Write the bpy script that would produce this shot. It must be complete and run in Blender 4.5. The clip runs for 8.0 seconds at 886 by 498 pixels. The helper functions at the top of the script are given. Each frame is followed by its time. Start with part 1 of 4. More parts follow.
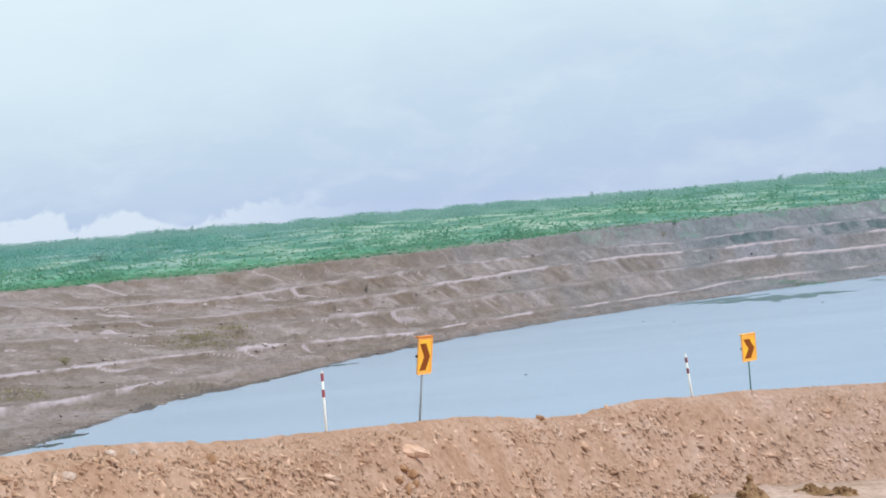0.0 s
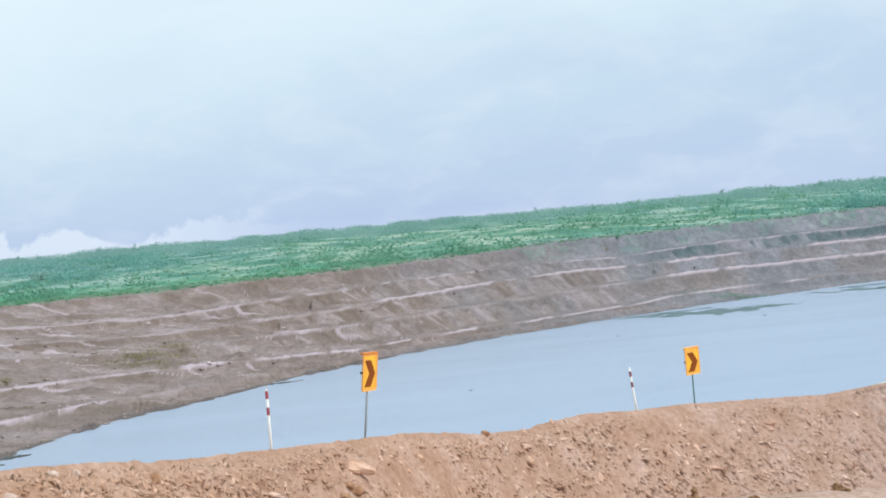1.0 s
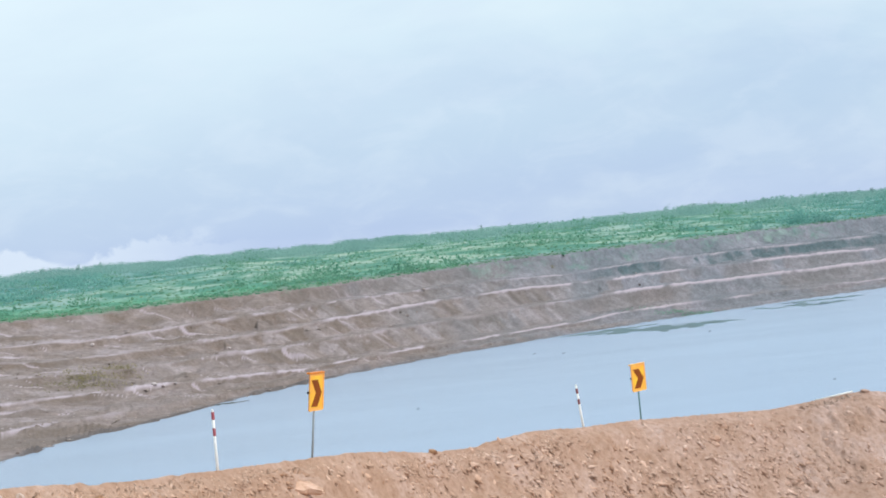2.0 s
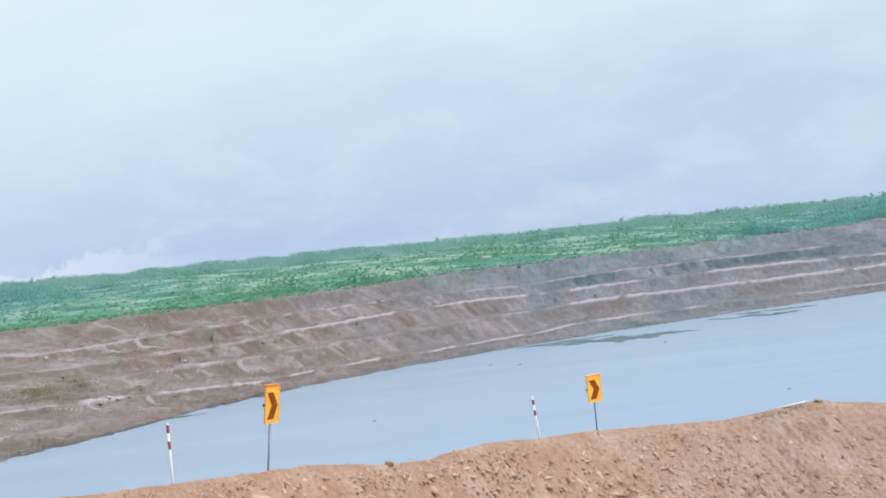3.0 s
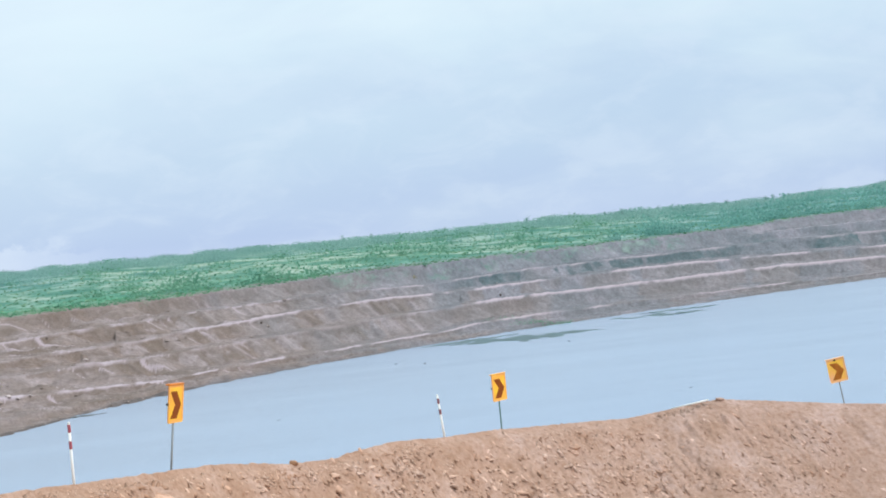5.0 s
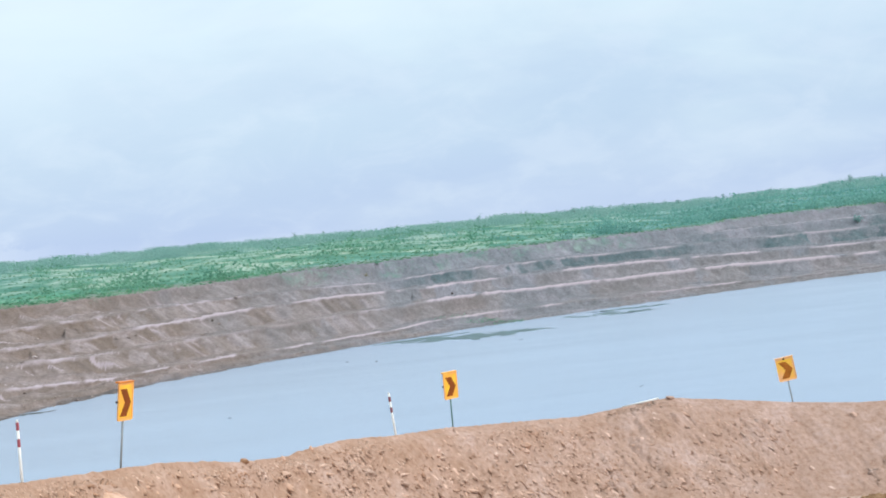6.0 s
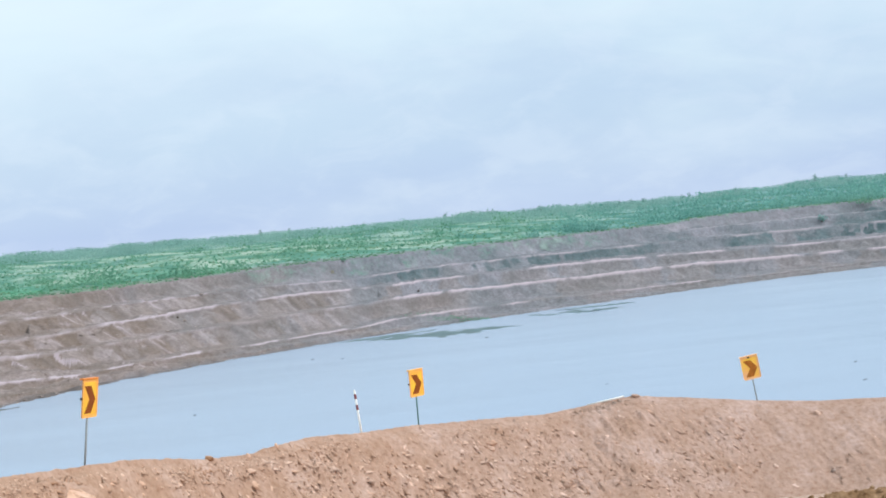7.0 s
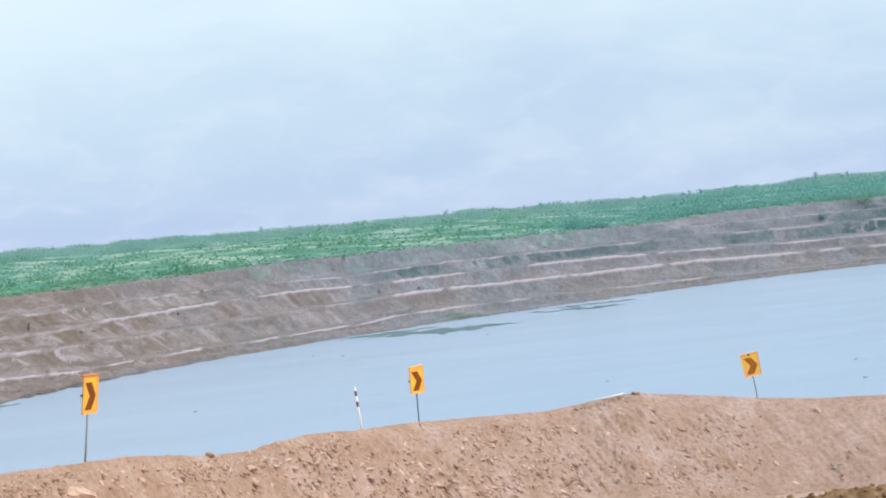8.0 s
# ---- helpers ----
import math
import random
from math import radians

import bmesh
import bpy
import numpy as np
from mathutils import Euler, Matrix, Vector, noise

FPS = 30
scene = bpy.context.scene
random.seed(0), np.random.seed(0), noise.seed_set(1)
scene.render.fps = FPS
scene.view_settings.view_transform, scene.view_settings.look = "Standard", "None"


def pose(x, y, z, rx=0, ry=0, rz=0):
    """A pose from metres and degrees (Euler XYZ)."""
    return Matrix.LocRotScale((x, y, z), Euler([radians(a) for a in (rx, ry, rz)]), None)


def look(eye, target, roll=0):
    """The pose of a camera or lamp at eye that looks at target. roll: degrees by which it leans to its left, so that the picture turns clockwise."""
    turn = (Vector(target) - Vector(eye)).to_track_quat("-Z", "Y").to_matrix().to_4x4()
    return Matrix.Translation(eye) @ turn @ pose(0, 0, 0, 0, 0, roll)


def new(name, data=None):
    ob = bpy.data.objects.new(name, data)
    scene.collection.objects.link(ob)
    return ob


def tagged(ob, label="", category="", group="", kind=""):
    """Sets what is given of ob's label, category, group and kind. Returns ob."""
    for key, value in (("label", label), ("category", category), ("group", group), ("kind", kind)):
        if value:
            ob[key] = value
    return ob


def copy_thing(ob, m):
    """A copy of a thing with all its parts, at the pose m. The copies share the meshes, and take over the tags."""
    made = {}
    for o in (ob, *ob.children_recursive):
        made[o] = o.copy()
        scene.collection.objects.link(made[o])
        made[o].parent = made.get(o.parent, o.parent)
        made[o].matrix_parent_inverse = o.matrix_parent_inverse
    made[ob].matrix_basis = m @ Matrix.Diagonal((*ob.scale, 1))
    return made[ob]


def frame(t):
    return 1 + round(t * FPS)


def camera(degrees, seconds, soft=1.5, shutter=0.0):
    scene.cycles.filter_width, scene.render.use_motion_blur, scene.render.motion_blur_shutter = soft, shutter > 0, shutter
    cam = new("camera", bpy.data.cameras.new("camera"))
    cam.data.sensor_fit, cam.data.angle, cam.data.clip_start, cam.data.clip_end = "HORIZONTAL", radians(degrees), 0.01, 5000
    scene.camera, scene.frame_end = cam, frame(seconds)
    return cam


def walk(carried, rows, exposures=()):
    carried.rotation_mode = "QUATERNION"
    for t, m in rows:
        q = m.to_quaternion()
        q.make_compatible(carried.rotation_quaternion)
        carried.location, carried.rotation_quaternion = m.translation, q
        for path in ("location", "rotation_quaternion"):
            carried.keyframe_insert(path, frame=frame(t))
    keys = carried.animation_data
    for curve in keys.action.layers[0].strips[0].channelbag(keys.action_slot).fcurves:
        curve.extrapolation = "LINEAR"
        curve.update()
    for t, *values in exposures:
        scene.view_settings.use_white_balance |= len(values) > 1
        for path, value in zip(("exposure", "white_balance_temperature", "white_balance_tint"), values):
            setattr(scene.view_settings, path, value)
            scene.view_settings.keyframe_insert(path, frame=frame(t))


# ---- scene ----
# A flooded open pit seen across a haul road. World: water level z = 0, eye at (0, 0, EYE), y ahead.
EYE = 20.0
cam = camera(31.0, 8.0, soft=1.8)
ROWS = [
    (0.0, 88.963, 4.912, -0.098),
    (0.5, 89.167, 5.128, -1.143),
    (1.0, 89.361, 5.324, -2.114),
    (1.5, 89.587, 5.540, -3.124),
    (1.7, 89.694, 5.616, -3.504),
    (2.8, 90.081, 5.810, -5.377),
    (3.0, 90.098, 5.850, -5.650),
    (3.5, 90.037, 5.823, -6.375),
    (4.0, 89.944, 5.758, -7.210),
    (4.5, 89.839, 5.686, -8.122),
    (4.7, 89.796, 5.645, -8.480),
    (5.8, 89.525, 5.370, -10.470),
    (6.0, 89.490, 5.321, -10.767),
    (6.5, 89.382, 5.222, -11.522),
    (7.0, 89.296, 5.082, -11.974),
    (7.5, 89.240, 5.032, -12.124),
    (8.0, 89.188, 5.018, -11.953),
]
walk(cam, [(t, pose(0, 0, EYE, rx, ry, rz)) for t, rx, ry, rz in ROWS], exposures=((0.0, -0.05, 6200, 10), (1.5, 0.01, 6140, 10), (3.0, -0.05, 6120, 10), (4.5, -0.02, 6120, 10), (6.0, 0.06, 6140, 10), (8.0, 0.04, 6120, 10)))


# ---- light ----
def node(nt, kind, **values):
    n = nt.nodes.new(kind)
    for key, value in values.items():
        if key in n.inputs:
            n.inputs[key].default_value = value
    return n


def ramp(nt, fac, stops, smooth=False):
    r = nt.nodes.new("ShaderNodeValToRGB")
    r.color_ramp.interpolation = "EASE" if smooth else "LINEAR"
    el = r.color_ramp.elements
    while len(el) < len(stops):
        el.new(0.5)
    for e, (p, c) in zip(el, stops):
        e.position, e.color = p, (*c, 1) if len(c) == 3 else c
    nt.links.new(fac, r.inputs[0])
    return r.outputs[0]


def mixc(nt, fac, a, b, blend="MIX"):
    m = nt.nodes.new("ShaderNodeMix")
    m.data_type, m.blend_type = "RGBA", blend
    for sock, v in ((m.inputs[0], fac), (m.inputs[6], a), (m.inputs[7], b)):
        if isinstance(v, bpy.types.NodeSocket):
            nt.links.new(v, sock)
        elif isinstance(v, (int, float)):
            sock.default_value = v
        else:
            sock.default_value = (*v, 1)
    return m.outputs[2]


def math_node(nt, op, a, b=0.0, c=0.0):
    m = nt.nodes.new("ShaderNodeMath")
    m.operation = op
    for sock, v in zip(m.inputs, (a, b, c)):
        if isinstance(v, bpy.types.NodeSocket):
            nt.links.new(v, sock)
        else:
            sock.default_value = v
    return m.outputs[0]


SUN_EL, SUN_AZ = 46.0, 118.0      # degrees; azimuth clockwise from ahead


def make_world():
    world = bpy.data.worlds.new("overcast_sky")
    scene.world = world
    world.use_nodes = True
    nt = world.node_tree
    nt.nodes.clear()
    out, bg = nt.nodes.new("ShaderNodeOutputWorld"), nt.nodes.new("ShaderNodeBackground")
    sky = nt.nodes.new("ShaderNodeTexSky")
    sky.sky_type, sky.sun_disc = "NISHITA", False
    sky.sun_elevation, sky.sun_rotation = radians(SUN_EL), radians(SUN_AZ)
    tc = nt.nodes.new("ShaderNodeTexCoord")
    sep = nt.nodes.new("ShaderNodeSeparateXYZ")
    nt.links.new(tc.outputs["Generated"], sep.inputs[0])
    z = sep.outputs[2]

    def cloud(scale, stretch, detail, rough, lift, turn=0.0):
        mp = nt.nodes.new("ShaderNodeMapping")
        mp.inputs["Scale"].default_value = (1, 1, stretch)
        mp.inputs["Location"].default_value = (lift, 0.3 * lift, 0)
        mp.inputs["Rotation"].default_value = (0, radians(turn), 0)
        nt.links.new(tc.outputs["Generated"], mp.inputs[0])
        n = node(nt, "ShaderNodeTexNoise", Scale=scale, Detail=detail, Roughness=rough, Distortion=0.4)
        nt.links.new(mp.outputs[0], n.inputs["Vector"])
        return n.outputs["Fac"]

    # overcast deck: lavender grey near the horizon, paler and slightly cyan higher up
    up = ramp(nt, math_node(nt, "MULTIPLY", z, 4.0),
              [(0.0, (0.58, 0.67, 0.87)), (0.06, (0.51, 0.62, 0.83)), (0.25, (0.555, 0.69, 0.83)), (0.52, (0.69, 0.83, 0.905)), (1.0, (0.85, 0.955, 0.975))])
    big = ramp(nt, cloud(3.4, 3.2, 5, 0.5, 2.1, -9), [(0.36, (0, 0, 0)), (0.66, (1, 1, 1))], True)
    soft = ramp(nt, cloud(7.0, 2.6, 6, 0.55, 5.3, -9), [(0.34, (0, 0, 0)), (0.72, (1, 1, 1))], True)
    lift = ramp(nt, math_node(nt, "MULTIPLY", z, 4.0), [(0.02, (0.22, 0.22, 0.22)), (0.42, (0.70, 0.70, 0.70))])
    c = mixc(nt, math_node(nt, "MULTIPLY", big, lift), up, (0.86, 0.965, 0.965))
    c = mixc(nt, math_node(nt, "MULTIPLY", soft, 0.48), c, (0.51, 0.63, 0.80))
    wisp = ramp(nt, cloud(18.0, 2.2, 6, 0.6, 9.1, -9), [(0.42, (0, 0, 0)), (0.70, (1, 1, 1))], True)
    c = mixc(nt, math_node(nt, "MULTIPLY", wisp, 0.36), c, (0.74, 0.83, 0.92))
    # brighter sky towards the left, where the cloud is thin
    left = math_node(nt, "MULTIPLY_ADD", sep.outputs[0], -1.9, 0.58)
    high = math_node(nt, "MULTIPLY", z, 4.5)
    glow = nt.nodes.new("ShaderNodeClamp")
    nt.links.new(math_node(nt, "MULTIPLY", left, high), glow.inputs[0])
    c = mixc(nt, glow.outputs[0], c, (0.88, 0.99, 1.0))
    # low white cumulus over the horizon, to the left
    puff = cloud(15.0, 1.2, 7, 0.6, 0.4)
    top = math_node(nt, "MULTIPLY_ADD", puff, 0.090, -0.023)
    low = math_node(nt, "MULTIPLY", math_node(nt, "SUBTRACT", top, z), 230.0)
    side = math_node(nt, "MULTIPLY_ADD", sep.outputs[0], -9.0, -0.35)
    lim = nt.nodes.new("ShaderNodeClamp")
    nt.links.new(low, lim.inputs[0])
    lim2 = nt.nodes.new("ShaderNodeClamp")
    nt.links.new(side, lim2.inputs[0])
    c = mixc(nt, math_node(nt, "MULTIPLY", lim.outputs[0], math_node(nt, "MULTIPLY", lim2.outputs[0], 0.8)), c, (0.80, 0.88, 0.97))
    thin = mixc(nt, 1.0, sky.outputs[0], (0.10, 0.10, 0.10), "MULTIPLY")
    nt.links.new(mixc(nt, 0.93, thin, c), bg.inputs[0])
    bg.inputs[1].default_value = 1.0
    nt.links.new(bg.outputs[0], out.inputs[0])


make_world()
sun = new("sun", bpy.data.lights.new("sun", "SUN"))
sun.data.energy, sun.data.angle, sun.data.color = 2.7, radians(24), (1.0, 0.95, 0.88)
SUN_DIR = Vector((math.sin(radians(SUN_AZ)) * math.cos(radians(SUN_EL)), math.cos(radians(SUN_AZ)) * math.cos(radians(SUN_EL)), math.sin(radians(SUN_EL))))
sun.matrix_world = look(SUN_DIR * 50, (0, 0, 0))


# ---- noise ----
def lattice(ix, iy, seed):
    h = (ix.astype(np.int64) * 374761393 + iy.astype(np.int64) * 668265263 + seed * 1442695041) & 0x7FFFFFFF
    h = ((h ^ (h >> 13)) * 1274126177) & 0x7FFFFFFF
    return ((h ^ (h >> 16)) & 0xFFFF) / 32767.5 - 1


def vnoise(x, y, seed=0):
    """Smooth value noise in -1..1, cell size 1."""
    x, y = np.broadcast_arrays(np.asarray(x, float), np.asarray(y, float))
    ix, iy = np.floor(x), np.floor(y)
    fx, fy = x - ix, y - iy
    fx, fy = fx * fx * (3 - 2 * fx), fy * fy * (3 - 2 * fy)
    a, b = lattice(ix, iy, seed), lattice(ix + 1, iy, seed)
    c, d = lattice(ix, iy + 1, seed), lattice(ix + 1, iy + 1, seed)
    return (a + (b - a) * fx) * (1 - fy) + (c + (d - c) * fx) * fy


def fbm(x, y, seed=0, octaves=4, gain=0.5):
    total, amp = 0, 1
    for k in range(octaves):
        total = total + amp * vnoise(np.asarray(x) * 2.03**k, np.asarray(y) * 2.03**k, seed + 17 * k)
        amp *= gain
    return total


def step(a, b, x):
    q = np.clip((x - a) / (b - a), 0, 1)
    return q * q * (3 - 2 * q)


# ---- materials ----
def material(name):
    m = bpy.data.materials.new(name)
    m.use_nodes = True
    nt = m.node_tree
    return m, nt, nt.nodes["Principled BSDF"]


def coords(nt, scale=(1, 1, 1)):
    g = nt.nodes.new("ShaderNodeNewGeometry")
    mp = nt.nodes.new("ShaderNodeMapping")
    mp.inputs["Scale"].default_value = scale
    nt.links.new(g.outputs["Position"], mp.inputs[0])
    return mp.outputs[0]


def tex(nt, scale, detail=4, rough=0.55, stretch=(1, 1, 1), distort=0.0):
    n = node(nt, "ShaderNodeTexNoise", Scale=scale, Detail=detail, Roughness=rough, Distortion=distort)
    nt.links.new(coords(nt, stretch), n.inputs["Vector"])
    return n.outputs["Fac"]


def bump(nt, bsdf, height, strength, distance):
    b = node(nt, "ShaderNodeBump", Strength=strength, Distance=distance)
    nt.links.new(height, b.inputs["Height"])
    nt.links.new(b.outputs[0], bsdf.inputs["Normal"])


def earth_material(name, dark, mid, pale, coarse, fine, relief, grit=1.0, ochre=False):
    m, nt, bsdf = material(name)
    a = ramp(nt, tex(nt, coarse, 5, 0.6), [(0.3, dark), (0.52, mid), (0.74, pale)])
    b = ramp(nt, tex(nt, fine, 4, 0.65), [(0.28, (1 - 0.28 * grit, 1 - 0.39 * grit, 1 - 0.50 * grit)), (0.48, (1, 1, 1)), (0.72, (1 + 0.24 * grit, 1 + 0.26 * grit, 1 + 0.28 * grit))])
    c = mixc(nt, 1.0, a, b, "MULTIPLY")
    if ochre:      # redder soil was tipped on the first stretch
        at = nt.nodes.new("ShaderNodeSeparateXYZ")
        nt.links.new(coords(nt, (0.025, 1, 1)), at.inputs[0])
        c = mixc(nt, 1.0, c, ramp(nt, math_node(nt, "ADD", at.outputs[0], math_node(nt, "MULTIPLY", tex(nt, 0.25, 3), 0.3)), [(0.0, (1.05, 0.985, 0.90)), (0.55, (0.99, 0.99, 1.03))]), "MULTIPLY")
    nt.links.new(c, bsdf.inputs["Base Color"])
    bsdf.inputs["Roughness"].default_value = 0.95
    bsdf.inputs["Specular IOR Level"].default_value = 0.15
    bump(nt, bsdf, tex(nt, fine * 1.3, 6, 0.7), 0.8, relief)
    return m


def clod_material(name, dark, mid, pale):
    """Earth that differs from lump to lump."""
    m = earth_material(name, dark, mid, pale, 1.2, 9.0, 0.02, 0.5, True)
    nt = m.node_tree
    bsdf = nt.nodes["Principled BSDF"]
    before = bsdf.inputs["Base Color"].links[0].from_socket
    g = nt.nodes.new("ShaderNodeNewGeometry")
    vary = ramp(nt, g.outputs["Random Per Island"], [(0.0, (0.82, 0.80, 0.78)), (0.6, (1, 1, 1)), (1.0, (1.28, 1.32, 1.36))])
    nt.links.new(mixc(nt, 1.0, before, vary, "MULTIPLY"), bsdf.inputs["Base Color"])
    return m


def plain(name, colour, rough, metal=0.0, wear=0.15, scale=30.0, spec=0.5):
    m, nt, bsdf = material(name)
    b = ramp(nt, tex(nt, scale, 4, 0.6), [(0.3, tuple(v * (1 - wear) for v in colour)), (0.6, colour), (0.8, tuple(min(1, v * (1 + wear)) for v in colour))])
    nt.links.new(b, bsdf.inputs["Base Color"])
    bsdf.inputs["Roughness"].default_value, bsdf.inputs["Metallic"].default_value = rough, metal
    bsdf.inputs["Specular IOR Level"].default_value = spec
    return m


BERM = earth_material("tan_spoil", (0.352, 0.228, 0.162), (0.410, 0.281, 0.217), (0.486, 0.358, 0.305), 0.9, 7.0, 0.05, 0.8, True)
CLOD = clod_material("dry_clod", (0.42, 0.256, 0.172), (0.51, 0.350, 0.268), (0.61, 0.468, 0.398))
DARK_CLOD = earth_material("damp_clod", (0.14, 0.075, 0.035), (0.28, 0.170, 0.092), (0.40, 0.27, 0.17), 2.2, 8.0, 0.06)
ROAD = earth_material("packed_road", (0.38, 0.265, 0.195), (0.47, 0.340, 0.275), (0.56, 0.42, 0.365), 0.6, 5.0, 0.04)


def land_material():
    """Pit bank earth turning to rough grass where the point attribute veg is high; pale dry treads by the attribute tread."""
    m, nt, bsdf = material("pit_land")
    soil = ramp(nt, tex(nt, 0.035, 5, 0.6), [(0.3, (0.216, 0.176, 0.156)), (0.5, (0.257, 0.211, 0.196)), (0.72, (0.304, 0.254, 0.248))])
    grain = ramp(nt, tex(nt, 0.55, 5, 0.65), [(0.28, (0.78, 0.77, 0.77)), (0.5, (1, 1, 1)), (0.72, (1.18, 1.18, 1.19))])
    speck = ramp(nt, tex(nt, 2.2, 4, 0.7, (0.6, 1, 1.3)), [(0.30, (0.80, 0.79, 0.77)), (0.5, (1, 1, 1)), (0.70, (1.20, 1.20, 1.21))])
    grain = mixc(nt, 1.0, grain, speck, "MULTIPLY")
    soil = mixc(nt, 1.0, soil, grain, "MULTIPLY")
    # Tone of each dumped load, with the cut faces' shade put in
    load_shade = nt.nodes.new("ShaderNodeAttribute")
    load_shade.attribute_name = "load_shade"
    soil = mixc(nt, 1.0, soil, ramp(nt, load_shade.outputs["Fac"], [(0.05, (0.74, 0.70, 0.63)), (0.5, (1, 1, 1)), (0.95, (1.27, 1.32, 1.42))]), "MULTIPLY")
    patch = ramp(nt, tex(nt, 0.16, 5, 0.62, (0.6, 0.6, 2.2), 0.6), [(0.44, (0, 0, 0)), (0.60, (1, 1, 1))])
    soil = mixc(nt, math_node(nt, "MULTIPLY", patch, 0.44), soil, (0.158, 0.128, 0.108))
    wet = nt.nodes.new("ShaderNodeAttribute")
    wet.attribute_name = "wet"
    soil = mixc(nt, math_node(nt, "MULTIPLY", wet.outputs["Fac"], 0.75), soil, (0.11, 0.10, 0.10))
    # Bluish rock tones of the right-hand bank, haze mixed into them
    slate_haze = nt.nodes.new("ShaderNodeAttribute")
    slate_haze.attribute_name = "slate_haze"
    ash = mixc(nt, 1.0, ramp(nt, tex(nt, 0.08, 4, 0.6, (1, 1, 1.6)), [(0.36, (0.162, 0.176, 0.194)), (0.5, (0.194, 0.203, 0.226)), (0.64, (0.246, 0.243, 0.272))]), grain, "MULTIPLY")
    rock = mixc(nt, 1.0, ramp(nt, tex(nt, 0.10, 5, 0.65, (1, 1, 1.6)), [(0.36, (0.075, 0.112, 0.122)), (0.52, (0.118, 0.152, 0.164)), (0.66, (0.190, 0.202, 0.222))]), grain, "MULTIPLY")
    soil = mixc(nt, ramp(nt, slate_haze.outputs["Fac"], [(0.02, (0, 0, 0)), (0.45, (1, 1, 1))]), soil, ash)
    soil = mixc(nt, ramp(nt, slate_haze.outputs["Fac"], [(0.55, (0, 0, 0)), (0.9, (1, 1, 1))]), soil, rock)
    at = nt.nodes.new("ShaderNodeAttribute")
    at.attribute_name = "tread"
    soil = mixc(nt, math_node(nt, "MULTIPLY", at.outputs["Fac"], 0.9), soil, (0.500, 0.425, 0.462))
    grass = ramp(nt, tex(nt, 0.05, 6, 0.66, (1, 0.5, 1)), [(0.34, (0.070, 0.185, 0.137)), (0.44, (0.112, 0.260, 0.192)), (0.51, (0.186, 0.322, 0.243)), (0.58, (0.350, 0.435, 0.358))])
    blades = ramp(nt, tex(nt, 0.4, 5, 0.7), [(0.3, (0.65, 0.72, 0.68)), (0.5, (1, 1, 1)), (0.75, (1.25, 1.2, 1.2))])
    grass = mixc(nt, 1.0, grass, blades, "MULTIPLY")
    grass = mixc(nt, 1.0, grass, ramp(nt, tex(nt, 0.006, 3, 0.5), [(0.35, (0.72, 0.86, 0.92)), (0.65, (1.1, 1.05, 1.0))]), "MULTIPLY")
    fresh = nt.nodes.new("ShaderNodeAttribute")
    fresh.attribute_name = "fresh"
    lush = ramp(nt, tex(nt, 0.06, 5, 0.65, (1, 0.35, 1)), [(0.36, (0, 0, 0)), (0.58, (1, 1, 1))])
    grass = mixc(nt, math_node(nt, "MULTIPLY", fresh.outputs["Fac"], lush), grass, mixc(nt, 1.0, (0.130, 0.340, 0.205), blades, "MULTIPLY"))
    veg = nt.nodes.new("ShaderNodeAttribute")
    veg.attribute_name = "veg"
    # Bluer far grass: haze put into the base colour
    hill = math_node(nt, "MULTIPLY", slate_haze.outputs["Fac"], math_node(nt, "GREATER_THAN", veg.outputs["Fac"], 0.6))
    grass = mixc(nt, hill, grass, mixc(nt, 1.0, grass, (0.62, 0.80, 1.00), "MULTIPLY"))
    edge = math_node(nt, "MULTIPLY_ADD", tex(nt, 0.16, 6, 0.75, (1, 0.6, 1.5)), 1.5, -0.75)
    mask = nt.nodes.new("ShaderNodeClamp")
    nt.links.new(math_node(nt, "MULTIPLY_ADD", math_node(nt, "SUBTRACT", math_node(nt, "ADD", veg.outputs["Fac"], edge), 0.5), 4.0, 0.5), mask.inputs[0])
    thin = math_node(nt, "MINIMUM", math_node(nt, "MULTIPLY", veg.outputs["Fac"], 1.35), 1.0)
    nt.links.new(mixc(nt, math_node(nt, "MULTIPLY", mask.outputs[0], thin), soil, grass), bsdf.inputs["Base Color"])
    bsdf.inputs["Roughness"].default_value = 0.95
    bsdf.inputs["Specular IOR Level"].default_value = 0.1
    bump(nt, bsdf, tex(nt, 0.9, 6, 0.7), 0.7, 0.5)
    return m


def water_material():
    m, nt, bsdf = material("pit_water")
    tint = ramp(nt, tex(nt, 0.012, 4, 0.55, (1, 0.4, 1)), [(0.3, (0.298, 0.384, 0.508)), (0.7, (0.318, 0.404, 0.526))])
    nt.links.new(tint, bsdf.inputs["Base Color"])
    bsdf.inputs["IOR"].default_value = 1.33
    nt.links.new(ramp(nt, tex(nt, 0.03, 4, 0.6, (0.5, 1.6, 1)), [(0.35, (0.20, 0.20, 0.20)), (0.65, (0.25, 0.25, 0.25))]), bsdf.inputs["Roughness"])
    waves = tex(nt, 1.6, 3, 0.6, (1, 1.6, 1))
    bump(nt, bsdf, waves, 0.5, 0.15)
    return m


LAND, WATER = land_material(), water_material()


